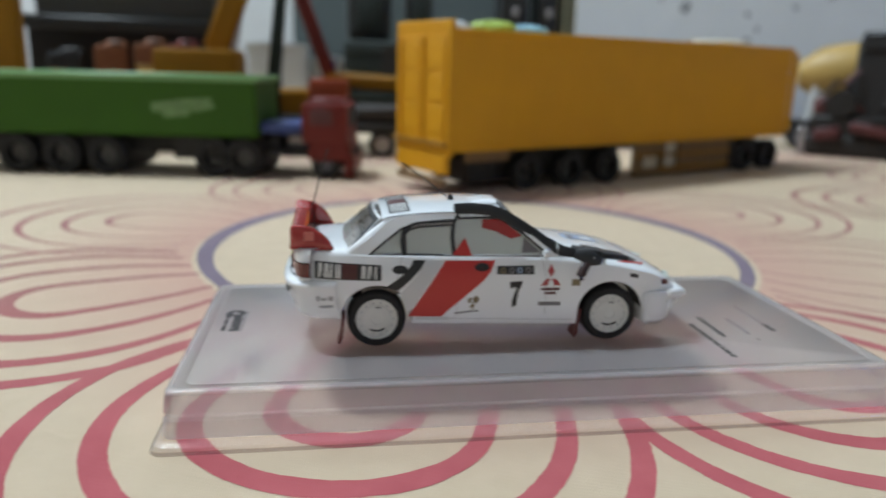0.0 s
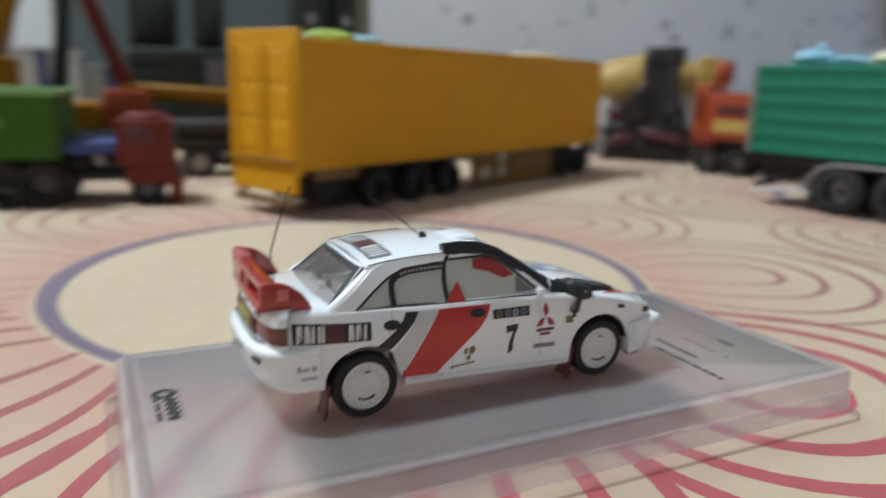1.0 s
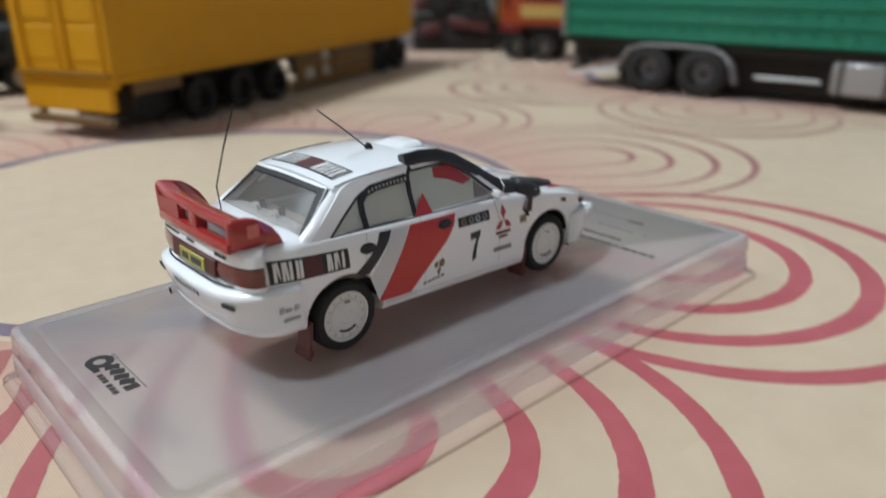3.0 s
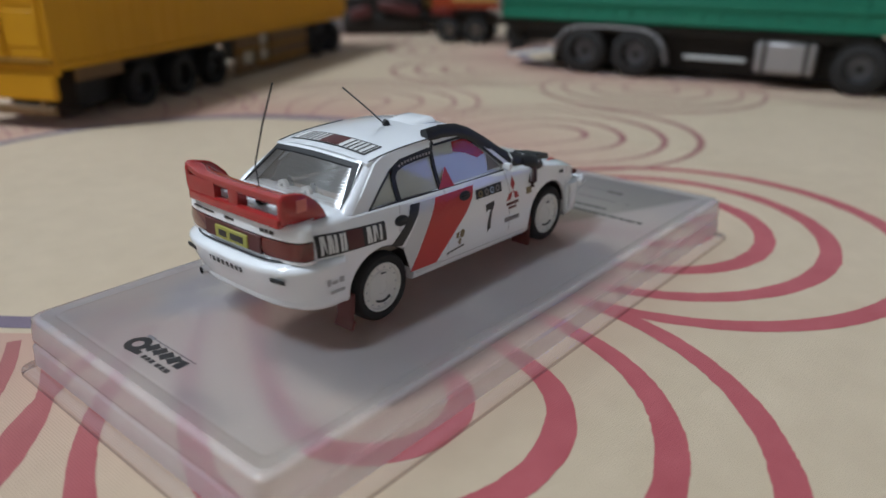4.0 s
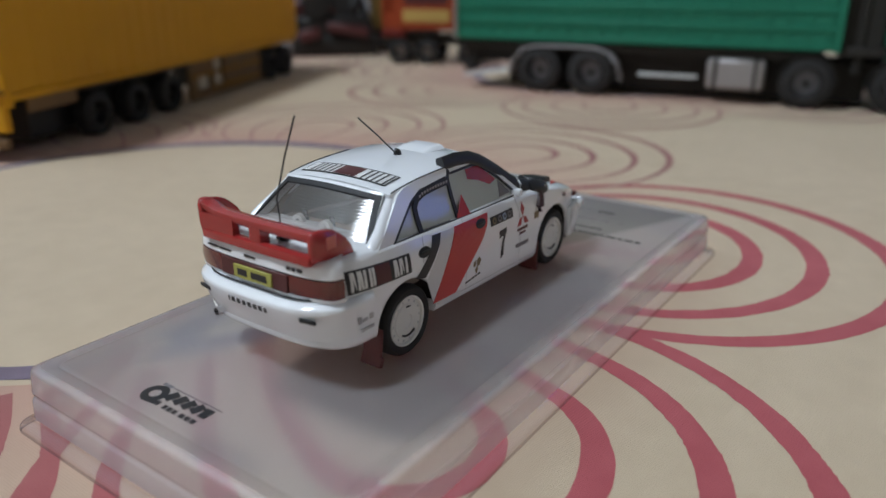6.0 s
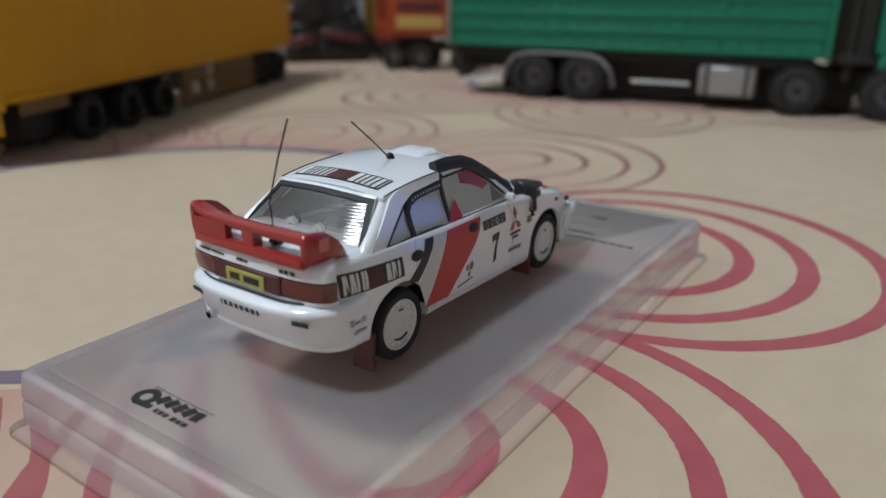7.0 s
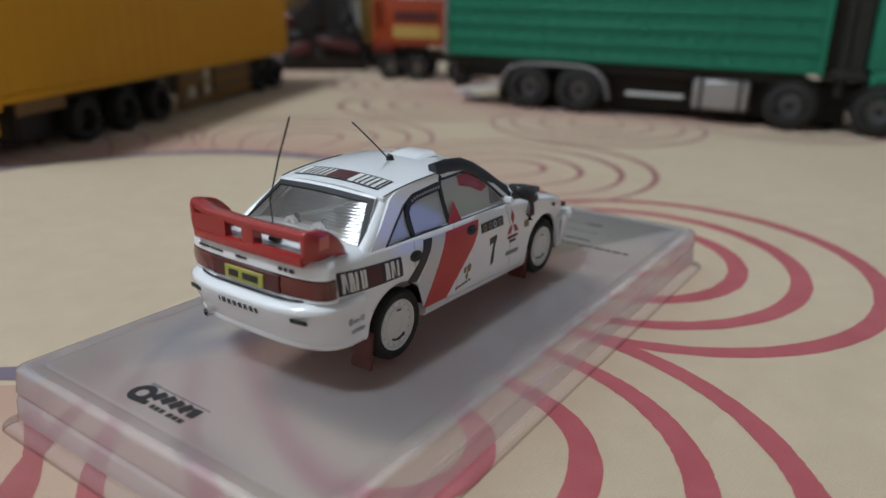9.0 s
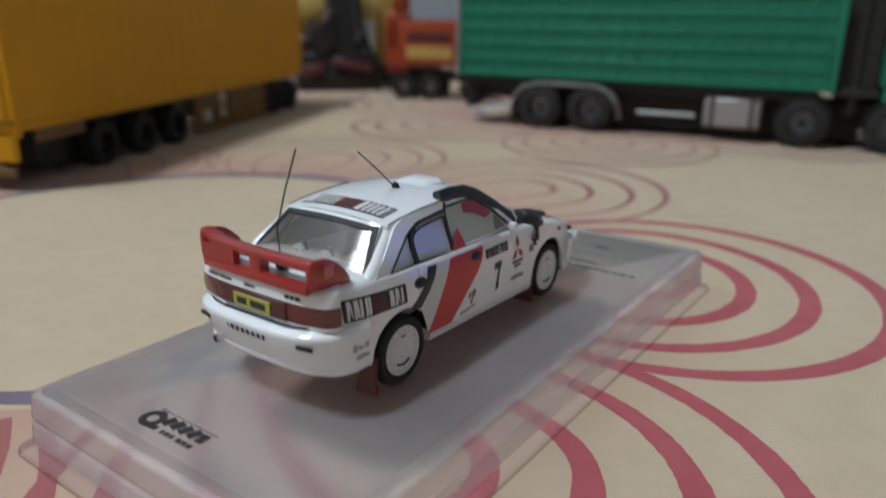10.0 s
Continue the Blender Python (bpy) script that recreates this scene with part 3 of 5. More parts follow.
def body_shell():
    bm = bmesh.new()
    rings = []
    for x in stations():
        zb, zs, zt = floor_z(x), smooth_lerp(x, SHOULDER), smooth_lerp(x, TOPLINE)
        half = [(0.0, zb), (side_y(x, zb) * 0.80, zb), (side_y(x, zb) - 0.25, zb + 0.02)]
        for f in (0.06, 0.2, 0.35, 0.5, 0.65, 0.78, 0.88, 0.95, 1.0):
            z = zb + (zs - zb) * f
            half.append((side_y(x, z), z))
        ys = side_y(x, zs)
        for k, h in ((0.95, 0.32), (0.85, 0.6), (0.6, 0.86), (0.3, 0.97), (0.0, 1.0)):
            half.append((ys * k, zs + (zt - zs) * h))
        full = [(-y, z) for y, z in half] + [(y, z) for y, z in half[-2:0:-1]]
        rings.append((x, [bm.verts.new((x, y, z)) for y, z in full]))
    n = len(rings[0][1])
    for (xa, a), (xb, b) in zip(rings, rings[1:]):
        for k in range(n):
            k2 = (k + 1) % n
            xm = (xa + xb) / 2
            top = 12 <= k < n - 12 + 0
            if top and -22.0 < xm < 9.5:
                continue  # the cabin opening
            bm.faces.new((a[k], a[k2], b[k2], b[k]))
    bm.faces.new(rings[0][1])
    bm.faces.new(rings[-1][1][::-1])
    return bm


part("body_shell", body_shell(), M_WHITE, car, "glossy white painted body", 50)


# cabin sides, roof, front and rear screens
def cab_y(z):
    return lerp(z, [(14.2, 11.75), (17.5, 10.75), (20.0, 9.7), (21.4, 9.05), (22.5, 8.6)])


ROOFZ = [(-18.6, 20.55), (-16.0, 21.0), (-12.0, 21.4), (-6.0, 21.6), (-1.0, 21.5), (1.6, 21.2)]
SIDE = [(-24.1, 15.1), (-21.15, 17.5), (-17.6, 20.4), (-16.0, 21.0), (-12.0, 21.4), (-6.0, 21.6), (-1.0, 21.5), (1.6, 21.2), (6.0, 18.0), (10.6, 14.5), (0.0, 14.5)]
DLO = [(-20.6, 15.3), (-15.6, 19.1), (-13.4, 20.0), (-7.4, 20.5), (-1.2, 20.75), (1.2, 20.4), (4.4, 18.2), (7.6, 15.6), (7.4, 14.95), (-7.0, 15.1)]
for s in (-1, 1):
    part("cabin_side", panel(SIDE, [DLO], lambda x, z: Vector((x, s * cab_y(z), z)), (0, -s * 0.5, 0), 0.8), M_WHITE, car)


def roof_at(x, y):
    z = smooth_lerp(x, ROOFZ)
    return z + 0.62 * (1 - (abs(y) / 9.07) ** 2.2)


part("roof", thicken(grid(24, 20, lambda u, v: Vector((-18.6 + 20.2 * u, -9.07 + 18.14 * v, roof_at(-18.6 + 20.2 * u, -9.07 + 18.14 * v)))), (0, 0, -0.4)), M_WHITE, car, "", 60)


def screen_map(xb, zb, xt, zt, bow):
    def f(y, k):
        return Vector((xb + (xt - xb) * k + bow * (1 - abs(y / 10.5) ** (3 if bow < 0 else 2)), y, zb + (zt - zb) * k + 0.7 * k * (1 - (y / 9.3) ** 2)))
    return f


rear_map = screen_map(-24.8, 15.2, -17.9, 20.6, -1.6)
front_map = screen_map(10.4, 14.6, 1.6, 21.15, 0.9)
for nm, f, wb, wt, hb in (("rear_screen_frame", rear_map, 11.6, 9.2, 0.04), ("windscreen_frame", front_map, 11.6, 9.15, 0.06)):
    cut = 0.95 if "rear" in nm else 0.0
    out = [(-wb + cut, 0.0), (wb - cut, 0.0), (wt - cut, 1.0), (-wt + cut, 1.0)]
    rear = "rear" in nm
    e0, e1 = (1.0, 0.9) if rear else (1.9, 1.5)
    hole = [(-wb + e0, hb), (wb - e0, hb), (wt - e1, 0.95), (-wt + e1, 0.95)]
    part(nm, panel(out, [hole], f, (0, 0, -0.35), 0.5), M_WHITE, car)
    g0, g1 = (0.75, 0.7) if rear else (0.75, 0.65)
    rim = [(-wb + e0 + g0, hb + 0.08), (wb - e0 - g0, hb + 0.08), (wt - e1 - g1, 0.87), (-wt + e1 + g1, 0.87)]
    part("screen_seal", panel(hole, [rim], lambda y, k, f=f: f(y, k) + Vector((0, 0, 0.03)), (0, 0, -0.25), 0.5), M_SEALRUB, car, "black rubber seal")
    part("rear_screen" if "rear" in nm else "windscreen", facing(panel(hole, [], lambda y, k, f=f: f(y, k) + Vector((0, 0, -0.18)), None, 0.8, 3), (-1 if rear else 1, 0, 1)), M_REARGLASS, car, "tinted clear glazing")
for s in (-1, 1):
    part("rear_pillar", tube([(-25.3 + 7.7 * k / 8, s * (11.8 - 2.68 * k / 8 - 0.66 - 0.5 * max(0.0, 1 - k / 3)), 14.9 + 5.95 * k / 8 - 0.82 - 0.33 * k / 8) for k in range(9)], 0.96, 28, [0.75, 0.88, 0.94] + [0.96] * 6), M_WHITE, car, "", 60)
part("headliner", grid(12, 10, lambda u, v: Vector((-18.2 + 18.8 * u, -8.6 + 17.2 * v, roof_at(-18.2 + 18.8 * u, -8.6 + 17.2 * v) - 0.6))), M_INT, car, "dark cabin headliner")
# heater lines on the rear screen
for k in range(16):
    kk = 0.14 + 0.05 * k
    w = 9.7 - 2.2 * kk
    part("heater_line", tube([rear_map(-w + 2 * w * j / 8, kk) + Vector((0, 0, -0.15)) for j in range(9)], 0.018, 4), M_INT, car)


def glaze(outline, s, name, dy, m_):
    part(name, facing(panel(outline, [], lambda x, z: Vector((x, s * (cab_y(z) - dy), z)), None, 1.0, 3), (0, s, 0.3)), m_, car)


QUARTER = [(-20.3, 15.45), (-15.5, 18.95), (-14.9, 15.4)]
REARDOOR = [(-14.8, 15.4), (-14.8, 19.3), (-13.3, 19.9), (-7.4, 20.4), (-7.2, 15.1)]
FRONTDOOR = [(-7.0, 15.1), (-7.2, 20.4), (-1.2, 20.65), (1.1, 20.3), (4.4, 18.1), (7.4, 15.6), (7.3, 15.0)]
for s in (-1, 1):
    for nm, o in (("quarter_window", QUARTER), ("rear_door_window", REARDOOR), ("front_door_window", FRONTDOOR)):
        glaze(o, s, nm, 0.28, M_CARGLASS)

    def trim(pts, w, name="window_trim", m_=M_BLACK, lift=0.06, s=s):
        bm = bmesh.new()
        rows = []
        for i, p in enumerate(pts):
            a, b = Vector(pts[max(i - 1, 0)]), Vector(pts[min(i + 1, len(pts) - 1)])
            d = (b - a).normalized()
            rows.append([bm.verts.new((p[0] - d.y * w / 2 * k, s * (cab_y(p[1] + d.x * w / 2 * k) + lift), p[1] + d.x * w / 2 * k)) for k in (1, -1)])
        for (a, b), (c, d) in zip(rows, rows[1:]):
            bm.faces.new((a, b, d, c))
        part(name, thicken(bm, (0, -s * 0.3, 0)), m_, car)

    trim([(-20.9, 15.0), (-14, 14.9), (-7, 14.7), (0, 14.55), (7.6, 14.5)], 0.75)
    trim([(-15.2, 15.3), (-15.4, 17.2), (-15.25, 18.4), (-14.4, 19.2), (-12.8, 19.65), (-10, 19.85), (-7.3, 19.95)], 0.75)
    trim([(-7.1, 15.1), (-7.3, 18), (-7.0, 20.2), (-6.2, 21.3)], 0.55)
    trim([(-20.7, 15.3), (-18, 17.5), (-15.6, 19.15), (-13.3, 20.05), (-7.3, 20.5)], 0.28)
    trim([(-6.2, 20.75), (-1.2, 20.85), (1.3, 20.5), (4.5, 18.3), (7.8, 15.6)], 0.3)
    for k in range(11):
        x = -13.7 + 0.62 * k
        z = lerp(x, [(-14.4, 19.2), (-12.8, 19.65), (-10, 19.85), (-7.3, 19.95)])
        part("vent_slot", boxes(((x, s * (cab_y(z) + 0.08), z), (0.3, 0.06, 0.45), 0, 0, 0, 0)), M_ALU, car, "", 0)


# added sheet inside the far windows, darkening the cabin behind the rear screen
part("cabin_shade_sheet", panel([(-23.2, 15.4), (-18.4, 19.6), (-12.0, 20.4), (-1.0, 20.5), (4.0, 17.6), (8.0, 14.8), (8.0, 10.0), (-23.2, 10.0)], [], lambda x, z: Vector((x, cab_y(z) - 2.3, z)), None, 1.0, 3), M_INT, car, "dark sheet added to darken the cabin")

# painted stripes and stickers that follow the flanks
def decal(name, outline, s, m_, lift=0.05, step=0.9, label=""):
    part(name, thicken(panel(outline, [], lambda x, z: Vector((x, s * (side_y(x, z) + lift), z)), None, step, 4), (0, -s * 0.04, 0)), m_, car, label, 0)


def cab_decal(name, outline, s, m_, lift=0.09, step=0.8):
    part(name, thicken(panel(outline, [], lambda x, z: Vector((x, s * (cab_y(z) + lift), z)), None, step, 3), (0, -s * 0.05, 0)), m_, car, "", 0)


for s in (-1, 1):
    decal("red_stripe", [(-14.6, 5.3), (-9.2, 5.0), (-7.7, 6.4), (-5.8, 8.0), (-2.4, 10.9), (-1.1, 12.5), (-0.4, 14.2), (-8.6, 14.3), (-10.5, 11.4), (-12.6, 8.2)], s, M_RED)
    decal("grey_stripe", [(-14.6, 5.6), (-10.6, 11.5), (-8.8, 14.3), (-12.3, 14.4), (-13.0, 12.2), (-15.9, 9.0)], s, M_GREY)
    decal("black_stripe", [(-18.2, 10.2), (-17.3, 9.9), (-16.2, 9.6), (-14.2, 11.4), (-12.6, 13.1), (-11.8, 14.4), (-13.7, 14.5), (-14.3, 13.4), (-15.5, 12.1), (-17.0, 11.0)], s, M_DECAL, 0.07)
    cab_decal("red_stripe_tip", [(-7.4, 15.1), (-4.2, 14.95), (-5.3, 17.8)], s, M_RED, 0.1)
    # rectangular tail sticker: black field, white strokes, maroon square
    decal("tail_sticker", [(-29.4, 11.6), (-18.9, 11.3), (-18.9, 13.75), (-29.4, 14.35)], s, M_DECAL, 0.06)
    decal("sticker_square", [(-25.1, 11.62), (-22.7, 11.55), (-22.7, 13.8), (-25.1, 13.95)], s, M_BROWN, 0.09)
    for x in (-28.7, -27.7, -26.8, -26.0, -25.5, -21.9, -20.9, -19.8):
        zt = lerp(x, [(-29.4, 14.1), (-18.9, 13.5)])
        zb = lerp(x, [(-29.4, 11.85), (-18.9, 11.55)])
        decal("sticker_stroke", [(x - 0.22, zb), (x + 0.16, zb), (x + 0.24, zt), (x - 0.1, zt)], s, M_INKW, 0.11)
        if x in (-28.7, -27.7, -21.9, -20.9):
            decal("sticker_stroke", [(x + 0.28, zb + (1.1 if x < -28 or x == -20.9 else 0)), (x + 0.58, zb), (x + 0.5, zt), (x + 0.2, zt)], s, M_INKW, 0.11)
    # door panel: black plate strip, start number, small marks
    decal("rally_plate", [(-0.1, 12.0), (6.1, 11.9), (6.1, 13.35), (-0.1, 13.35)], s, M_DECAL, 0.06)
    for x, m_ in ((0.9, M_GOLD), (2.4, M_INKG), (3.7, M_BLUEINK), (5.1, M_INKG)):
        decal("plate_mark", [(x + 0.5 * math.cos(a), 12.63 + 0.52 * math.sin(a)) for a in [math.pi * q / 6 for q in range(12)]], s, m_, 0.09)
        decal("plate_mark", [(x - 0.2, 12.45), (x + 0.2, 12.45), (x + 0.2, 12.85), (x - 0.2, 12.85)], s, M_DECAL, 0.12)
    d = 1 if s < 0 else -1
    seven = [(2.1, 10.7), (4.15, 10.85), (4.1, 10.2), (3.6, 9.2), (3.35, 8.0), (3.3, 6.8), (2.5, 6.35), (2.55, 7.4), (2.85, 8.6), (3.3, 9.75), (2.5, 9.75), (2.2, 9.5)]
    decal("start_number", [(3.2 + (x - 3.2) * d, z) for x, z in seven], s, M_DECAL, 0.06, 0.5, "black start number seven")
    for tri in ([(9.0, 13.6), (9.55, 12.4), (9.0, 11.35), (8.45, 12.4)], [(8.9, 11.25), (8.0, 11.0), (7.3, 10.0), (8.4, 10.0)], [(9.1, 11.25), (10.0, 11.0), (10.7, 10.0), (9.6, 10.0)]):
        decal("emblem_mark", tri, s, M_INKR, 0.06)
    decal("emblem_bar", [(7.4, 9.15), (10.5, 9.15), (10.5, 9.6), (7.4, 9.6)], s, M_BROWN, 0.06)
    decal("emblem_bar", [(8.0, 8.5), (9.9, 8.5), (9.9, 8.9), (8.0, 8.9)], s, M_BROWN, 0.06)
    decal("door_bar", [(7.0, 6.6), (10.8, 6.5), (10.8, 7.15), (7.0, 7.25)], s, M_INKG, 0.06)
    decal("wing_mark", [(12.6, 9.9), (14.0, 9.9), (14.0, 11.0), (12.6, 11.0)], s, M_GOLD, 0.06)
    for o in ([(-4.5, 6.7), (-4.0, 6.1), (-3.7, 6.9), (-3.9, 7.3)], [(-4.0, 7.3), (-3.3, 7.2), (-2.9, 8.0), (-3.4, 8.5), (-4.0, 8.1)], [(-4.9, 7.4), (-4.3, 7.3), (-4.2, 8.2), (-4.8, 8.1)]):
        decal("door_mark", o, s, M_GOLD, 0.06)
    for q in range(5):
        x = -6.9 + 0.8 * q
        decal("door_mark", [(x, 5.45 + 0.075 * q), (x + 0.6, 5.5 + 0.075 * q), (x + 0.6, 5.78 + 0.075 * q), (x, 5.72 + 0.075 * q)], s, M_DECAL, 0.06)
    decal("sill_text_bar", [(-13.3, 4.6), (-8.0, 4.4), (-8.0, 5.0), (-13.3, 5.2)], s, M_GREY, 0.06)
    for bx, bz, bl, bh, m_ in ((-28.9, 8.6, 0.5, 0.8, M_SEAM), (-28.0, 8.45, 0.9, 0.4, M_SEAM), (-26.9, 8.55, 0.7, 0.7, M_SEAM), (-27.6, 7.2, 2.2, 0.35, M_SEAM)):
        part("bumper_mark", boxes(((bx, s * 12.79, bz), (bl, 0.06, bh))), m_, car, "", 0)
    decal("nose_mark", [(22.7, 11.2), (24.2, 10.9), (24.2, 11.5), (22.7, 11.8)], s, M_DECAL, 0.06)
    # door handles
    for x, z in ((-15.9, 13.0), (-2.6, 13.2)):
        hy = side_y(x, z)
        oval = [(x + 1.25 * math.cos(a), z + 0.68 * math.sin(a)) for a in [math.pi * 2 * q / 20 for q in range(20)]]
        handle = part("door_handle", panel(oval, [], lambda u, w: Vector((u, s * (side_y(u, w) + 0.08), w)), (0, -s * 0.1, 0), 0.5), M_BLACK, car, "black oval door handle")
        part("pull", boxes(((x, s * (hy + 0.22), z + 0.1), (1.7, 0.25, 0.35), 0.1)), M_DARK, handle)
    # door seams
    for seam in ([(-15.6, 14.9), (-16.4, 11.8), (-14.4, 9.6), (-13.6, 5.0)], [(-6.6, 14.9), (-6.6, 5.0)], [(7.4, 14.6), (8.3, 11), (8.2, 5.0)], [(-13.5, 4.9), (13.2, 3.9)]):
        part("seam", tube([(x, s * (side_y(x, z) + 0.005), z) for x, z in [(seam[i][0] + (seam[i + 1][0] - seam[i][0]) * q / 4, seam[i][1] + (seam[i + 1][1] - seam[i][1]) * q / 4) for i in range(len(seam) - 1) for q in range(5)]], 0.045, 5), M_SEAM, car)


# bumpers
def bumper(rows, n=28, power=3.2):
    """Rows of (z, x at the middle, half width, reach round the corners)."""
    bm = bmesh.new()
    rings = []
    for z, xm, hw, reach in rows:
        sgn = 1 if xm > 0 else -1
        line = []
        for k in range(n + 1):
            a = math.pi * k / n
            c, d = math.cos(a), abs(math.sin(a))
            line.append(bm.verts.new((xm - sgn * reach * (1 - d ** (2 / power)), hw * math.copysign(abs(c) ** (2 / power), c), z)))
        rings.append(line)
    for a, b in zip(rings, rings[1:]):
        for k in range(n):
            bm.faces.new((a[k], a[k + 1], b[k + 1], b[k]))
    return bm


part("rear_bumper", bumper([(5.3, -30.0, 11.2, 4.5), (5.0, -32.6, 12.1, 6.8), (5.5, -33.2, 12.5, 7.2), (6.0, -33.3, 12.6, 7.4), (6.2, -33.2, 12.6, 7.4), (8.3, -34.2, 12.75, 8.1), (10.0, -34.65, 12.85, 8.4), (10.45, -34.7, 12.85, 8.4), (10.75, -34.5, 12.8, 8.3), (11.25, -33.3, 12.3, 7.4), (11.35, -31.0, 11.2, 5.0)]), M_WHITE, car, "", 40)
part("front_bumper", bumper([(2.6, 29.0, 10.5, 3.0), (2.4, 31.6, 11.6, 5.4), (3.4, 32.7, 12.4, 6.5), (5.5, 33.2, 12.7, 7.0), (7.6, 33.4, 12.7, 7.0), (8.4, 33.0, 12.5, 6.7), (8.6, 31.0, 11.4, 5.0)]), M_WHITE, car, "", 60)
part("bumper_groove", tube([(-33.5 + 5.0 * (abs(y) / 12.0) ** 5, y, 11.42) for y in [-10.8 + 0.9 * k for k in range(25)]], 0.12, 6), M_DECAL, car)
part("bumper_ink", boxes(((-34.56, 0, 9.5), (0.1, 6.6, 0.65), 0, 0, -12)), M_DECAL, car, "row of dark printed strokes", 0)
for k in range(7):
    part("ink_gap", boxes(((-34.6, -2.85 + 0.95 * k, 9.5), (0.1, 0.22, 0.7), 0, 0, -12)), M_WHITE, car, "", 0)
for y in (-9.2, 8.6):
    part("bumper_reflector", boxes(((-34.2 + 0.0055 * y * y, y, 9.4), (0.3, 2.3, 0.6), 0.1, -9 if y > 0 else 10, -12)), M_DARK, car)
for y in (-9.6, 9.6):
    part("front_fog_lamp", boxes(((32.4, y * 0.86, 6.4), (1.0, 3.0, 1.9), 0.3)), M_PALE, car)
    part("headlamp", boxes(((31.2, y * 0.8, 9.6), (1.2, 4.6, 1.5), 0.35, -18 if y < 0 else 18)), M_CARGLASS, car)
    part("indicator", boxes(((29.4, y * 1.18, 9.9), (1.1, 0.5, 0.9), 0.2, 20 if y > 0 else -20)), M_BROWN, car)
    part("bumper_vane", boxes(((31.2, y * 1.21, 7.9), (3.0, 1.3, 1.7), 0.4, 12 if y < 0 else -12)), M_WHITE, car)
part("front_lip", boxes(((33.2, 0, 7.4), (2.2, 20.5, 1.3), 0.4)), M_WHITE, car)
part("grille", boxes(((31.7, 0, 9.4), (0.6, 8.0, 1.2), 0.2)), M_BLACK, car)

# tail panel: lamps, plate, boot lip and writing bars
part("lamp_band", bumper([(11.7, -31.0, 10.4, 1.5), (11.75, -33.0, 11.75, 2.9), (12.9, -33.15, 11.9, 3.0), (13.95, -33.0, 11.75, 2.9), (14.05, -31.5, 10.6, 1.5)]), M_LAMP, car, "dark red tail lamps joined by a band", 60)
part("lamp_middle", boxes(((-33.1, 0, 12.9), (0.3, 11.5, 2.3), 0.1)), M_BROWN, car)
part("boot_lip", bumper([(14.1, -31.2, 10.8, 1.5), (14.15, -33.0, 11.75, 2.9), (15.3, -32.95, 11.6, 2.9), (15.95, -32.5, 11.3, 2.6), (16.15, -31.6, 10.8, 2.2), (16.2, -30.0, 10.2, 1.5)]), M_WHITE, car, "", 60)
part("lamp_panel_under", bumper([(11.3, -31.0, 11.0, 2.0), (11.3, -32.9, 11.9, 3.0), (11.72, -33.0, 11.9, 3.0), (11.74, -31.0, 10.8, 2.0)]), M_WHITE, car, "", 60)
part("number_plate", boxes(((-33.3, 0.0, 12.75), (0.3, 6.6, 1.7), 0.08)), M_YPLATE, car, "yellow plate with plain black bars")
for y0, w in ((1.7, 1.7), (-1.2, 2.7)):
    part("plate_bar", boxes(((-33.46, y0, 12.75), (0.06, w, 0.85))), M_DECAL, car, "", 0)
for y0, w, h in ((7.6, 2.0, 0.22), (5.1, 2.2, 0.22), (1.1, 0.9, 0.3), (0.1, 0.8, 0.2), (-7.5, 0.7, 0.42), (-6.6, 0.5, 0.42), (-5.8, 0.6, 0.42)):
    part("boot_ink", boxes(((-33.03 + 0.004 * y0 * y0, y0, 14.85), (0.12, w, h), 0, -0.4 * y0)), M_DECAL, car, "", 0)
pipe = part("exhaust_pipe", lathe([(-33.5, 0.4), (-34.5, 0.45), (-34.5, 0.58), (-32.0, 0.58), (-31.0, 0.5)], 16, "X"), M_CHROME, car, "chrome tail pipe")
pipe.location = (0.6 * MM, 7.0 * MM, 6.3 * MM)

# rear wing
def loft_y(section, rows):
    """One x-z outline joined along y; rows of (y, shrink, dx, dz) about the outline's middle."""
    cx, cz = sum(q[0] for q in section) / len(section), sum(q[1] for q in section) / len(section)
    bm = bmesh.new()
    rings = [[bm.verts.new((cx + (x - cx) * k + dx, y, cz + (z - cz) * k + dz)) for x, z in section] for y, k, dx, dz in rows]
    n = len(section)
    for a, b in zip(rings, rings[1:]):
        for k in range(n):
            bm.faces.new((a[k], a[(k + 1) % n], b[(k + 1) % n], b[k]))
    bm.faces.new(rings[0][::-1])
    bm.faces.new(rings[-1])
    return bm


BLADE = [(-32.6, 19.2), (-32.9, 19.35), (-33.05, 19.8), (-32.95, 20.25), (-32.5, 20.45), (-31.7, 20.42), (-30.8, 20.25), (-30.1, 19.95), (-29.9, 19.65), (-30.2, 19.4), (-31.0, 19.3), (-31.8, 19.2)]
BLADE = [(-33.05 + (x + 33.05) * 0.85, z) for x, z in BLADE]
wing = part("rear_wing", loft_y(BLADE, [(-9.6 + 18.9 * k / 14, 1.0, 0.0, lerp(k / 14, [(0.0, -0.75), (0.5, -0.9), (0.85, -0.75), (1.0, 0.1)])) for k in range(15)]), M_WINGRED, car, "glossy red two-deck wing", 50)
PLATE = [(-32.9, 16.35), (-29.5, 15.8), (-26.2, 15.6), (-26.7, 16.8), (-27.6, 18.3), (-28.7, 19.4), (-29.6, 20.1), (-30.6, 20.45), (-32.3, 20.7), (-32.9, 20.55), (-33.15, 20.0), (-33.1, 17.6)]
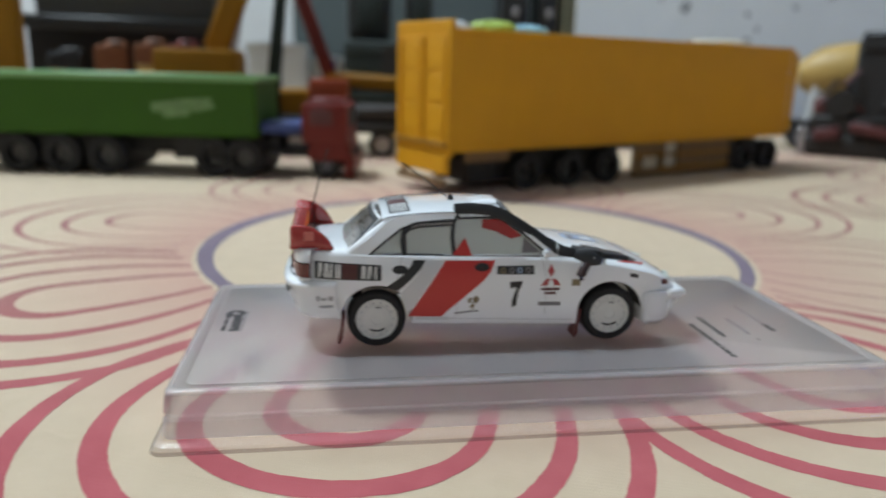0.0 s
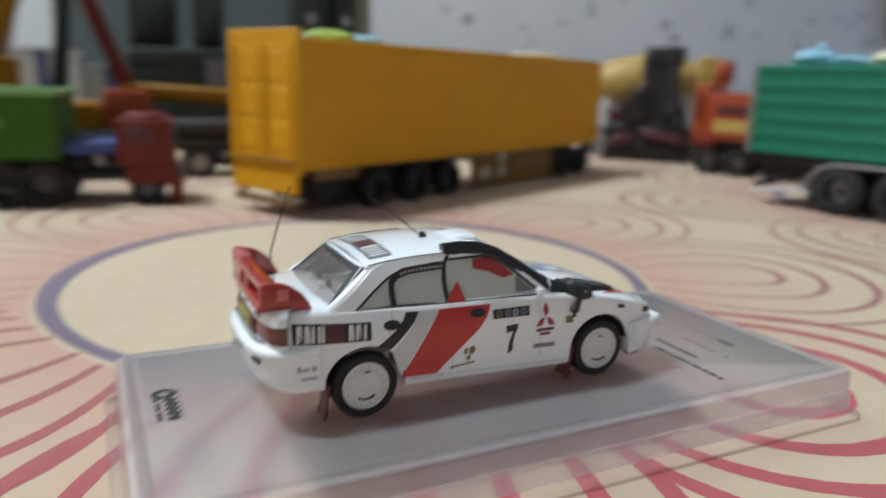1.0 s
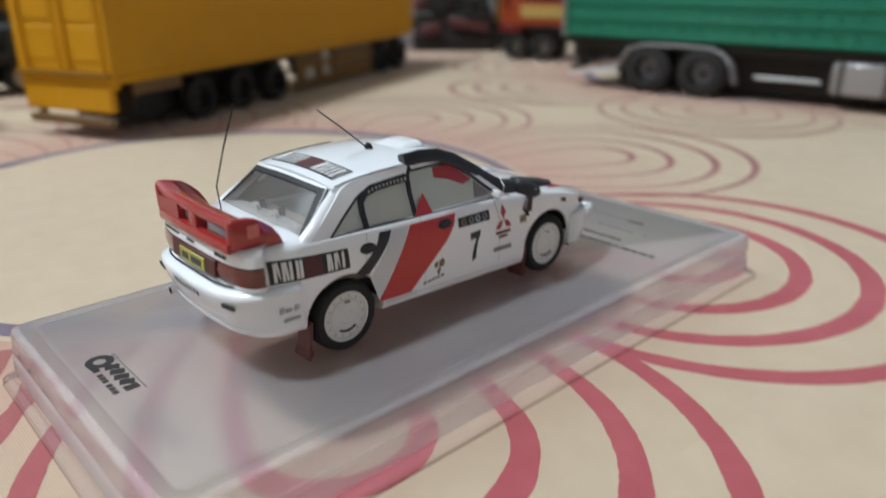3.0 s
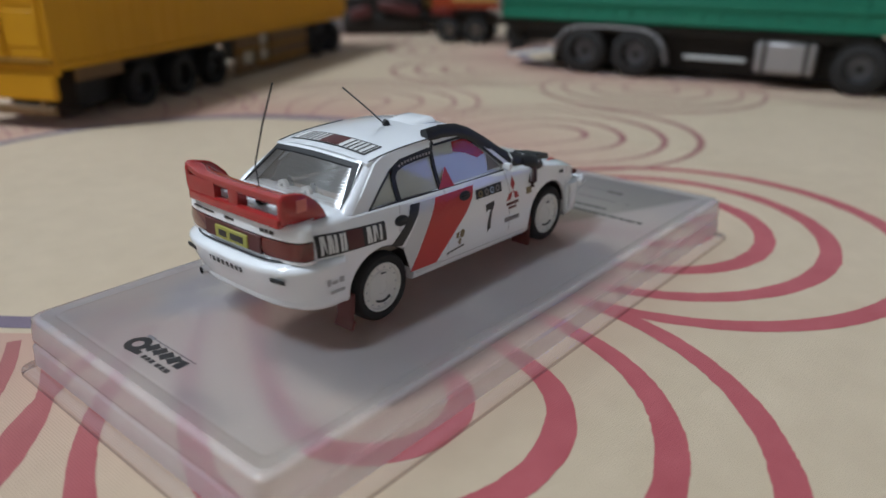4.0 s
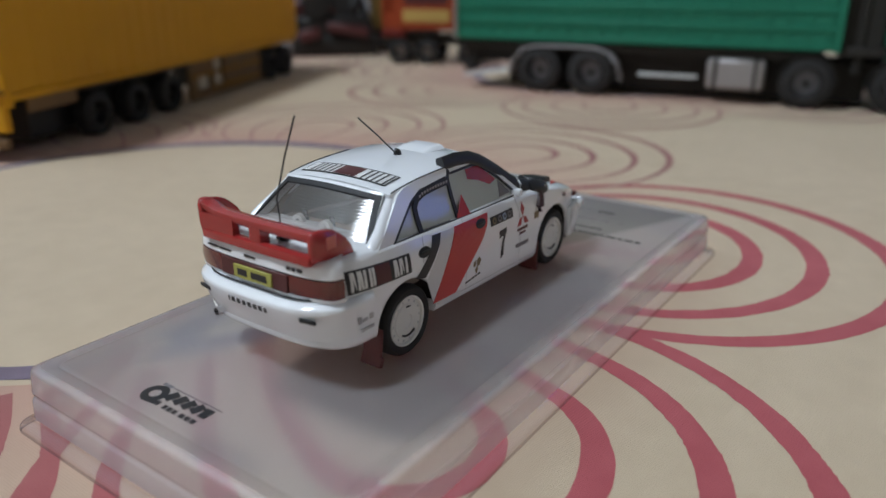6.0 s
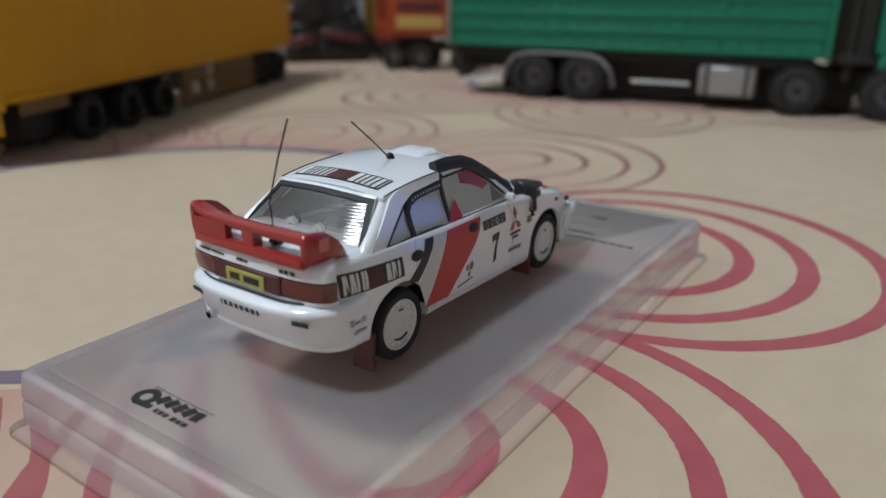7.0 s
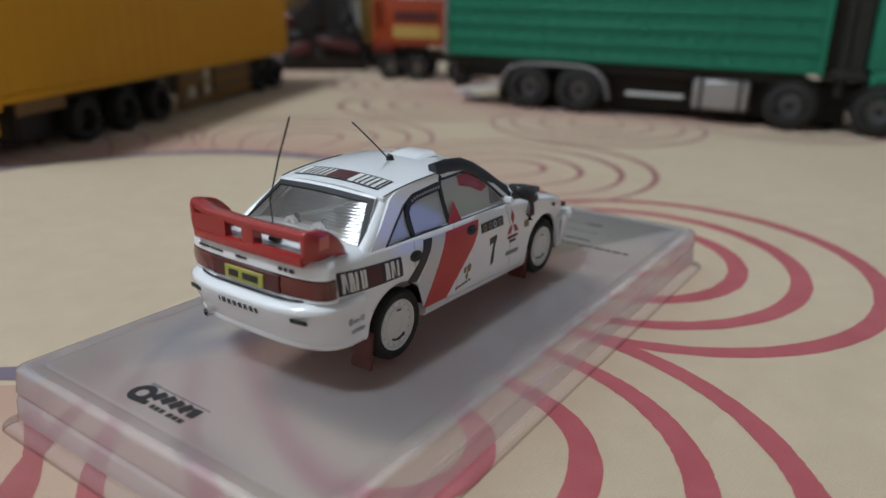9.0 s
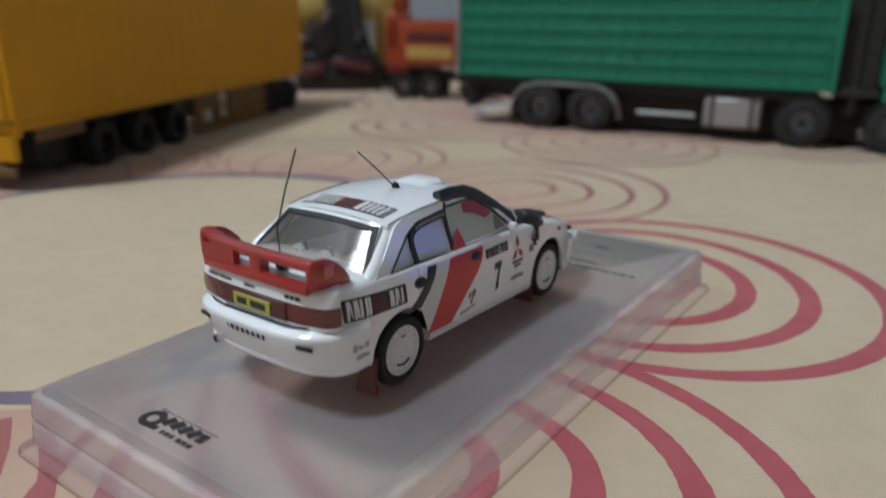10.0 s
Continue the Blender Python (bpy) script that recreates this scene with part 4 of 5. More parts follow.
for s in (-1, 1):
    side = [(x, z - max(0.0, z - 16.5) * (0.05 if s > 0 else 0.2)) for x, z in PLATE]
    part("end_plate", loft_y(side, [(s * 8.95 - 0.3, 0.95, 0, 0), (s * 9.1 - 0.3, 1.0, 0, 0), (s * 9.5 - 0.3, 1.0, 0, 0), (s * 9.7 - 0.3, 0.97, 0, 0), (s * 9.85 - 0.3, 0.88, 0, 0)]), M_WINGRED, wing, "", 55)
    part("end_plate_mark", boxes(((-30.2, s * 9.87 - 0.3, 18.1), (1.5, 0.05, 1.5), 0.0)), M_PINKINK, wing, "", 0)
DECK = [(-32.9, 15.7), (-33.25, 15.85), (-33.3, 16.4), (-33.15, 16.9), (-32.6, 17.05), (-31.9, 16.9), (-31.6, 16.5), (-31.8, 15.9)]
part("lower_deck", loft_y(DECK, [(-9.4, 0.9, 0, 0), (-9.2, 1, 0, 0), (0, 1, -0.1, 0.0), (8.6, 1, 0, 0), (8.8, 0.9, 0, 0)]), M_WINGRED, wing, "", 50)
STAY = [(-33.08, 16.7), (-33.08, 18.8), (-31.6, 18.8), (-31.5, 16.4), (-32.0, 16.3)]
part("centre_stay", loft_y(STAY, [(-1.6, 0.9, 0, 0), (-1.4, 1, 0, 0), (0.1, 1, 0, 0), (0.3, 0.9, 0, 0)]), M_WINGRED, wing, "", 40)
part("blade_web", loft_y([(-33.1, 16.7), (-33.1, 18.95), (-32.2, 18.9), (-32.1, 16.6)], [(8.9, 1, 0, 0), (3.1, 1, 0, 0)]), M_WINGRED, wing, "", 40)

# aerials, roof scoop, snorkel
part("roof_aerial", tube([(-6.4, -0.4, 22.3), (-10.6, -0.7, 25.6), (-14.8, -1.0, 28.7)], 0.11, 6), M_BLACK, car, "thin black whip aerial")
part("roof_aerial_foot", tube([(-6.2, -0.4, 22.15), (-6.3, -0.4, 22.7), (-6.6, -0.4, 23.0)], 0.42, 10, [0.62, 0.5, 0.25]), M_BLACK, car)
part("boot_aerial", tube([(-29.3, -1.3, 16.3), (-29.8, -1.3, 21.4), (-28.6, -1.8, 26.2), (-27.2, -2.5, 31.0)], 0.11, 6), M_BLACK, car, "thin black whip aerial")
part("boot_aerial_foot", boxes(((-29.3, -1.3, 16.6), (1.2, 1.5, 0.6), 0.2), ((-29.3, -1.3, 17.0), (0.8, 1.0, 0.8), 0.2)), M_BLACK, car)
part("roof_scoop", thicken(grid(10, 12, lambda u, v: Vector((-3.7 + 5.0 * u, -3.3 + 6.4 * v, 22.1 + 0.55 * math.sin(math.pi / 2 * min(1, u * 1.3)) * (1 - abs(2 * v - 1) ** 8)))), (0, 0, -0.9)), M_WHITE, car, "white roof air scoop")


def ribbon(pts, wide, high):
    """A hose of rounded oblong section, flat side out."""
    bm = bmesh.new()
    rings = []
    for i, q in enumerate(pts):
        d = (Vector(pts[min(i + 1, len(pts) - 1)]) - Vector(pts[max(i - 1, 0)])).normalized()
        n = Vector((0, -1, 0.35))
        n = (n - d * n.dot(d)).normalized()
        u = d.cross(n)
        w, h = wide / 2, high / 2
        ring = [(w, h * 0.6), (w * 0.7, h), (-w * 0.7, h), (-w, h * 0.6), (-w, -h * 0.6), (-w * 0.7, -h), (w * 0.7, -h), (w, -h * 0.6)]
        rings.append([bm.verts.new(Vector(q) + n * a + u * b) for a, b in ring])
    for a, b in zip(rings, rings[1:]):
        for k in range(8):
            bm.faces.new((a[k], a[(k + 1) % 8], b[(k + 1) % 8], b[k]))
    bm.faces.new(rings[0][::-1])
    bm.faces.new(rings[-1])
    return bm


part("snorkel", ribbon([(-6.8, -8.3, 21.95), (-4.0, -8.4, 22.1), (-1.0, -8.6, 21.85), (1.5, -8.9, 20.95), (4.5, -9.5, 19.2), (8.0, -10.1, 16.9), (11.0, -10.5, 15.3), (14.0, -10.7, 14.5)], 1.3, 1.85), M_BLACK, car, "flat black snorkel along the windscreen pillar", 30)
part("air_inlet", tube([(13.2, -10.7, 14.6), (14.3, -10.8, 14.35), (16.0, -10.9, 13.9), (17.4, -10.9, 13.5), (18.0, -10.8, 13.4)], 1.0, 16, [1.0, 1.45, 1.65, 1.45, 0.7]), M_BLACK, car, "lumpy black air inlet on the bonnet")
part("inlet_cap", boxes(((16.4, -9.9, 15.35), (3.6, 3.0, 0.55), 0.25, -14, 8)), M_BLACK, car)
part("inlet_bolt", boxes(((16.2, -12.4, 14.5), (0.35, 0.35, 0.35), 0.12)), M_CHROME, car)
part("snorkel_strap", tube([(10.2, -11.2, 14.7), (10.2, -11.35, 15.9), (10.2, -10.5, 16.8), (10.2, -9.4, 16.3)], 0.16, 6), M_PALE, car)


def bonnet_z(x, y):
    zs, zt = smooth_lerp(x, SHOULDER), smooth_lerp(x, TOPLINE)
    k = min(1.0, abs(y) / side_y(x, zs))
    return zs + (zt - zs) * lerp(k, [(0.0, 1.0), (0.3, 0.97), (0.6, 0.86), (0.85, 0.6), (0.95, 0.32), (1.0, 0.0)])


def bonnet_patch(name, outline, m_, lift, label=""):
    part(name, panel(outline, [], lambda x, y: Vector((x, y, bonnet_z(x, y) + lift)), None, 1.0, 3), m_, car, label)


bonnet_patch("bonnet_patch", [(13.8, -10.9), (15.0, -7.6), (19.0, -6.2), (24.0, -5.8), (25.6, -7.4), (24.6, -9.2), (19.0, -10.8)], M_BLACK, 0.10, "matt black bonnet panel")
bonnet_patch("bonnet_mark", [(15.0, 0.5), (21.5, 0.5), (21.5, 4.5), (15.0, 4.5)], M_BLUEINK, 0.08, "pale blue printed patch")
bonnet_patch("bonnet_mark", [(16.0, 1.2), (17.2, 1.2), (17.2, 3.8), (16.0, 3.8)], M_INKG, 0.11)
bonnet_patch("bonnet_mark", [(18.4, 1.2), (20.6, 1.2), (20.6, 3.0), (18.4, 3.0)], M_INKW, 0.11)
part("bonnet_duct", boxes(((18.6, -8.4, 14.3), (9.6, 3.6, 1.0), 0.4, 7, 10, 0, 2)), M_BLACK, car, "raised matt black bonnet duct", 50)
bonnet_patch("bonnet_edge", [(20.5, -11.2), (25.6, -9.9), (26.6, -8.2), (25.8, -8.6), (22.0, -10.4)], M_RED, 0.09, "red edge stripe on the bonnet")
for s in (-1, 1):
    part("bumper_side", boxes(((27.2, s * 11.95, 5.7), (3.6, 0.9, 5.4), 0.35, -9 * s)), M_WHITE, car)
part("fender_hose", tube([(15.2, -11.9, 13.4), (14.4, -12.5, 12.6), (14.0, -12.75, 11.7), (14.1, -12.75, 10.9)], 0.6, 10, [0.75, 0.75, 0.8, 0.45]), M_DARKHOSE, car, "dark maroon hose")
for s in (-1, 1):
    part("door_mirror", boxes(((8.0, s * 12.1, 15.3), (0.9, 1.4, 1.1), 0.35, 0, 0, 0, 2)), M_WHITE, car)
    cab_decal("mirror_sail", [(4.2, 15.3), (7.3, 15.3), (4.6, 17.7)], s, M_INKG, -0.2)

# dark liners in the wheel arches
for c in (AXF, AXR):
    for s in (-1, 1):
        def liner(u, v, c=c, s=s):
            x = c + (ARCH - 0.05) * math.sin(math.pi * (u - 0.5))
            return Vector((x, s * (6.5 + (side_y(x, floor_z(x)) - 0.32 - 6.5) * v), floor_z(x) - 0.07))
        part("arch_liner", grid(24, 3, liner), M_CHASSIS, car, "black wheel arch liner")
# wheels with tyre, rim and hub, and mud flaps
for x in (AXR, AXF):
    for s in (-1, 1):
        tyre = part("wheel", lathe([(-1.9, 3.32), (-2.12, 3.7), (-2.15, 4.3), (-1.8, 4.64), (-1.25, RW), (1.25, RW), (1.8, 4.64), (2.15, 4.3), (2.12, 3.7), (1.9, 3.32), (1.2, 3.3), (-1.2, 3.3), (-1.9, 3.32)], 40, "Y", False), M_TYRE, car, "black rubber tyre on a white disc wheel")
        tyre.location = (x * MM, s * TRACK * MM, RW * MM)
        face = [(0.0, 0.0), (0.0, 0.9), (0.12, 1.0), (0.1, 2.25), (-0.1, 2.4), (-0.1, 2.95), (0.22, 3.12), (0.22, 3.36), (-0.5, 3.44)]
        rim = part("rim", lathe([(s * (1.85 + a), r) for a, r in face], 32), M_RIM, tyre)
        for k in range(14):
            a = 2 * math.pi * k / 14
            bm = cyl(bmesh.new(), (2.7 * math.cos(a), s * 1.7, 2.7 * math.sin(a)), (2.7 * math.cos(a), s * 1.78, 2.7 * math.sin(a)), 0.15, None, 8)
            part("vent_hole", bm, M_SEAM, tyre)
        arcs = [radians(a) for a in range(235, 311, 15)]
        part("rim_writing", tube([(2.0 * math.cos(a), s * 1.98, 2.0 * math.sin(a)) for a in arcs], 0.17, 5), M_DECAL, tyre)
        part("rim_writing", tube([(2.0 * math.cos(a), s * 1.98, 2.0 * math.sin(a)) for a in [radians(b) for b in (72, 84, 96)]], 0.12, 5), M_DECAL, tyre)
    for s in (-1, 1):
        fx = x - 5.5
        part("mud_flap", boxes(((fx, s * 11.2, 3.5), (0.45, 3.0, 4.4), 0.15, 0, 6), ((fx - 0.35, s * 11.3, 1.5), (0.5, 3.4, 1.4), 0.15, 0, 22)), M_DRED, car, "dark red rubber mud flap")

# cabin inside
part("cabin_floor", boxes(((-6.5, 0, 9.2), (31, 22.5, 1.0)), ((9.3, 0, 12.0), (1.2, 22.0, 5.0), 0.3), ((-22.3, 0, 12.5), (1.0, 21.5, 5.5), 0.3)), M_INT, car, "dark grey cabin tub")
part("parcel_shelf", boxes(((-21.3, 0, 14.7), (7.0, 20.8, 0.5), 0.15)), M_SHELF, car, "brown-grey parcel shelf")
for y in (-5.2, 5.2):
    part("bucket_seat", boxes(((0.5, y, 11.0), (6.5, 6.0, 2.2), 0.6), ((-3.2, y, 15.0), (1.8, 6.0, 7.0), 0.7, 0, -14), ((-4.3, y, 18.9), (1.3, 3.6, 2.0), 0.5, 0, -14)), M_SEAT, car, "red bucket seat")
for s in (-1, 1):
    part("roll_cage_bar", tube([(8.5, s * 9.6, 14.5), (2.0, s * 8.4, 20.3), (-6.5, s * 8.6, 20.8), (-16.5, s * 8.2, 19.9), (-21.5, s * 8.6, 14.5)], 0.35, 8), M_CAGEBAR, car)
    part("roll_cage_bar", tube([(-6.5, s * 10.4, 10), (-6.7, s * 9.8, 16), (-6.5, s * 8.6, 20.8), (-6.5, 0, 21.0)], 0.35, 8), M_CAGEBAR, car)
part("cage_cross_bar", tube([(-7.0, -8.4, 20.2), (-14.0, 0, 17.4), (-20.5, 8.2, 14.9)], 0.3, 8), M_CAGEBAR, car)
part("cargo_frame", boxes(((-21.9, 0.2, 15.5), (2.6, 6.4, 1.0), 0.3)), M_SHELF, car, "brown-grey fittings behind the seats")
part("cargo_tray", boxes(((-19.8, -0.5, 14.95), (3.4, 7.5, 0.5), 0.2)), M_SHELF, car)
for y in (-2.3, 2.5):
    ring = lathe([(-0.3, 0.35), (0.3, 0.35), (0.3, 0.95), (-0.3, 0.95), (-0.3, 0.35)], 14, "X", False)
    bmesh.ops.translate(ring, vec=(-23.0, y, 16.3), verts=ring.verts)
    part("cargo_clip", ring, M_INKW, car)
    part("cargo_knob", cyl(bmesh.new(), (-21.6, y + 0.4, 16.0), (-21.6, y + 0.4, 17.3), 0.5, 0.35, 10), M_BLACK, car)
# red panel that shows through the front door window
cab_decal("red_window_band", [(-1.0, 20.55), (2.4, 19.5), (3.2, 18.6), (0.8, 18.2), (-1.6, 19.2)], 1, M_RED, -0.5)
cab_decal("red_window_band", [(0.2, 20.5), (1.3, 20.2), (4.3, 17.9), (2.4, 17.5), (0.0, 18.6), (-2.4, 19.2), (-2.2, 20.5)], -1, M_WINGRED, -0.22)

# stickers on the roof tail
def roof_patch(name, x0, x1, y0, y1, m_, lift):
    part(name, grid(4, 6, lambda u, v: Vector((x0 + (x1 - x0) * u, y0 + (y1 - y0) * v, roof_at(x0 + (x1 - x0) * u, y0 + (y1 - y0) * v) + lift))), m_, car, "", 0)


roof_patch("roof_sticker", -17.3, -13.9, -7.2, 7.6, M_DECAL, 0.06)
roof_patch("sticker_field", -17.0, -14.2, -6.9, 7.3, M_INKW, 0.09)
roof_patch("sticker_square", -17.0, -14.2, -1.8, 2.0, M_BROWN, 0.12)
for y in (-6.6, -5.6, -4.7, -3.8, -2.9, 2.6, 3.5, 4.4, 5.2, 6.0):
    roof_patch("sticker_stroke", -17.0, -14.2, y - 0.16, y + 0.16, M_DECAL, 0.12)
for s in (-1, 1):
    part("roof_gutter", tube([(x, s * 8.95, smooth_lerp(x, ROOFZ) + 0.05) for x in [-18.2 + 1.2 * k for k in range(11)]], 0.10, 5), M_DECAL, car)

# ---- lorries on the cloth ----
def lorry_wheel(parent, x, y, r, w, name="wheel", hub=M_HUB):
    t = part(name, lathe([(-w / 2, r * 0.55), (-w / 2, r * 0.9), (-w / 2 * 0.75, r), (w / 2 * 0.75, r), (w / 2, r * 0.9), (w / 2, r * 0.55), (0, r * 0.5), (-w / 2, r * 0.55)], 28, "Y", False), M_TYRE, parent, "black tyre with a grey hub")
    t.location = (x * MM, y * MM, r * MM)
    s = -1 if y < 0 else 1
    part("rim", lathe([(s * w * 0.30, 0.0), (s * w * 0.36, r * 0.16), (s * w * 0.26, r * 0.2), (s * w * 0.2, r * 0.40), (s * w * 0.48, r * 0.54), (s * w * 0.52, r * 0.60), (s * w * 0.30, r * 0.62)], 24), hub, t)
    for k in range(8):
        a = 2 * math.pi * k / 8
        p = (r * 0.3 * math.cos(a), s * w * 0.22, r * 0.3 * math.sin(a))
        part("wheel_nut", cyl(bmesh.new(), p, (p[0], s * w * 0.34, p[2]), r * 0.05, None, 6), hub, t)
    return t


# yellow semi-trailer: local x along its length from the tail, near side y = 0
ang = math.degrees(math.atan2(102.2, 218.5))
tr = thing("semi_trailer", 21.4, 173.7, 0, ang, "amber yellow box semi-trailer standing on the cloth", "truck trailer")
L, W, B0, B1 = 234.0, 42.0, 19.0, 68.5
part("box_body", boxes(((L / 2, W / 2, (B0 + B1) / 2), (L, W, B1 - B0), 0.8)), M_YEL, tr)
for k in range(27):
    part("side_rib", boxes(((8 + 8.8 * k, -0.02, (B0 + B1) / 2), (6.6, 0.26, B1 - B0 - 5.0), 0.15)), M_YEL, tr)
part("top_rail", boxes(((L / 2, -0.3, B1 - 1.2), (L, 1.0, 2.4), 0.3)), M_YEL, tr)
part("bottom_rail", boxes(((L / 2, -0.3, B0 + 1.2), (L, 1.0, 2.4), 0.3)), M_YEL, tr)
part("rear_frame", boxes(((-0.8, W / 2, (B0 + 72) / 2 - 1), (3.0, W + 0.8, 72 - B0 + 2), 0.5)), M_YEL, tr)
for y in (W * 0.27, W * 0.73):
    part("rear_door", boxes(((-2.6, y, 44.5), (0.9, W * 0.445, 43), 0.2)), M_YEL, tr)
    for zz in (32, 45, 58):
        part("door_panel", boxes(((-3.1, y, zz), (0.5, W * 0.40, 11), 0.25)), M_YEL, tr)
    part("lock_rod", cyl(bmesh.new(), (-3.9, y + 5.5, 24), (-3.9, y + 5.5, 66), 0.5, None, 8), M_YEL, tr)
part("rear_ledge", boxes(((-3.2, W / 2, 22.0), (2.0, W + 0.5, 1.8), 0.4)), M_OCHRE, tr)
part("tail_skirt", boxes(((-1.5, W / 2, 14.0), (3.0, W - 2, 9), 0.6)), M_YEL, tr)
part("underrun_bar", boxes(((-2.0, W / 2, 6.0), (2.6, W - 4, 3.0), 0.5)), M_UNDER, tr)
for y in (7, W - 7):
    part("underrun_post", boxes(((-1.5, y, 9.5), (2.0, 2.2, 8), 0.3)), M_UNDER, tr)
for y in (W / 2 - 8, W / 2 + 8):
    part("chassis_rail", boxes(((L / 2 - 2, y, 17.0), (L - 16, 2.5, 4), 0.3)), M_CHASSIS, tr)
for x in (43, 69, 94):
    for y in (4.0, W - 4.0):
        lorry_wheel(tr, x, y, 8.2, 6.4, "wheel", M_HUBD)
    part("axle", cyl(bmesh.new(), (x, 3, 8.2), (x, W - 3, 8.2), 1.2, None, 10), M_CHASSIS, tr)
for y in (4.4, W - 4.4):
    part("wheel_cover", boxes(((70, y, 18.0), (84, 7.5, 1.2), 0.4)), M_CHASSIS, tr)
# dark block added between the wheels in place of the shade there
part("axle_shade_block", boxes(((62, W / 2, 10.4), (92, W - 18, 13.0), 1.0)), M_CHASSIS, tr, "dark block filling the shade around the axles")
part("rear_side_panel", boxes(((19, 0.8, 16.6), (24, 1.2, 4.6), 0.3)), M_UNDER, tr, "brown side panel")
part("rear_inner_panel", boxes(((20, W / 2, 11), (14, W - 12, 14), 0.8)), M_CHASSIS, tr)
part("side_skirt", panel([(112, 1.6), (188, 1.6), (188, 19.0), (112, 19.0)], [[(119.5, 5.6), (131.5, 5.6), (131.5, 12.0), (119.5, 12.0)], [(135.5, 5.6), (146, 5.6), (146, 11.6), (135.5, 11.6)], [(135.5, 12.6), (146, 12.6), (146, 17.8), (135.5, 17.8)]], lambda u, v: Vector((u, 2.4, v)), (0, 1.4, 0), 8), M_UNDER, tr, "brown side skirt with square gaps", 0)
# cream plates added to paint in the lit cloth seen through the gaps
for gx, gz, gw, gh in ((125.5, 8.8, 13.0, 7.0), (140.7, 8.6, 11.5, 6.6), (140.7, 15.2, 11.5, 5.8)):
    part("lit_gap_plate", boxes(((gx, 4.8, gz), (gw, 0.8, gh), 0.2)), M_GAPLIGHT, tr, "cream plate painting in lit cloth behind the skirt's gap")
part("skirt_rail", boxes(((150, 1.9, 12.1), (76, 1.2, 1.2), 0.3), ((160, 1.9, 5.0), (56, 1.2, 1.4), 0.3)), M_OCHRE, tr)
part("front_inner_panel", boxes(((192, W / 2 + 2, 9.0), (74, W - 14, 14.0), 0.8)), M_CHASSIS, tr)
part("front_panel", boxes(((190.5, 3.0, 10.0), (3.5, 2.6, 17.0), 0.4)), M_CHASSIS, tr)
part("front_bogie_frame", boxes(((212, W / 2, 13), (40, W - 8, 6), 0.6)), M_CHASSIS, tr)
for x in (202, 224):
    for y in (3.8, W - 3.8):
        lorry_wheel(tr, x, y, 8.6, 6.4, "wheel", M_HUBD)

# teal lorry with a ribbed container body, and its cab
ang = math.degrees(math.atan2(-151, 25))
tl = thing("container_lorry", 247, 113, 0, ang, "teal green container lorry with ribbed sides", "toy truck")
TW = 44.0
part("container", boxes(((43.5, TW / 2, 45.5), (177, TW, 41), 0.8)), M_TEAL, tl, "teal ribbed container body")
for k in range(6):
    part("container_rib", boxes(((43.5, -0.25, 26.6 + 7.5 * k), (176, 1.0, 2.8), 0.4)), M_TEAL, tl)
for k in range(22):
    part("container_stud", boxes(((-42 + 8.1 * k, -0.22, 45.5), (1.5, 0.8, 40), 0.25)), M_TEAL, tl)
part("container_door_frame", boxes(((-46, TW / 2, 45.5), (2.0, TW + 1.0, 42), 0.5)), M_ALU, tl)
part("corner_post", boxes(((131.5, 0, 45.5), (3.0, 2.6, 41.6), 0.4)), M_TEAL, tl)
for y in (TW / 2 - 8, TW / 2 + 8):
    part("chassis_rail", boxes(((60, y, 17), (210, 3, 7), 0.3)), M_CHASSIS, tl)
part("subframe", boxes(((42, TW / 2, 22.5), (168, TW - 4, 4), 0.3)), M_CHASSIS, tl)
for x in (0, 26, 122, 157):
    for y in (3.4, TW - 3.4):
        lorry_wheel(tl, x, y, 11.2, 6.8)
    part("axle", cyl(bmesh.new(), (x, 3, 10.6), (x, TW - 3, 10.6), 1.3, None, 10), M_CHASSIS, tl)
fen = [(-15.5, 10), (-13.6, 16), (-9.5, 21), (-3, 23.2), (13, 23.6), (29, 23.2), (35, 21), (39, 16), (41, 8)]
for y0 in (-0.6, TW - 7.4):
    bm = bmesh.new()
    rows = [[bm.verts.new((x, y0 + d, z)) for d in (0, 8.0)] for x, z in fen]
    for (a, b), (c, d) in zip(rows, rows[1:]):
        bm.faces.new((a, b, d, c))
    part("mudguard", thicken(bm, (0, 0, -0.9)), M_SILVER, tl, "pale grey mudguard over twin wheels", 60)
for x in (122, 157):
    arc = [(x + 12.6 * math.cos(a), 10.6 + 12.6 * math.sin(a)) for a in [math.pi * k / 10 for k in range(11)]]
    bm = bmesh.new()
    rows = [[bm.verts.new((px, -0.4 + d, pz)) for d in (0, 8.0)] for px, pz in arc]
    for (a, b), (c, d) in zip(rows, rows[1:]):
        bm.faces.new((a, b, d, c))
    part("mudguard", thicken(bm, (0, 0, -0.6)), M_CHASSIS, tl, "black mudguard", 60)
# dark block added for the shade under the lorry, hiding the cloth beyond
part("underbody_block", boxes(((62, TW / 2 + 5, 10.5), (166, TW - 20, 17), 1.0)), M_CHASSIS, tl, "dark block filling the shade under the body")
part("fuel_tank", boxes(((92.5, 5, 13.5), (24.5, 10, 13.5), 1.2)), M_ALU, tl, "pale grey square fuel tank")
for x in (84, 101):
    part("tank_strap", boxes(((x, 4.8, 13.5), (1.5, 10.8, 14.0), 0.4)), M_CHASSIS, tl)
part("side_rail", boxes(((63, 1.5, 11.5), (27, 1.5, 1.6), 0.3)), M_PALE, tl)
part("tail_ramp", boxes(((-29, 6, 8.2), (26, 10, 1.2), 0.3, 0, -9)), M_PALE, tl, "pale tail step")
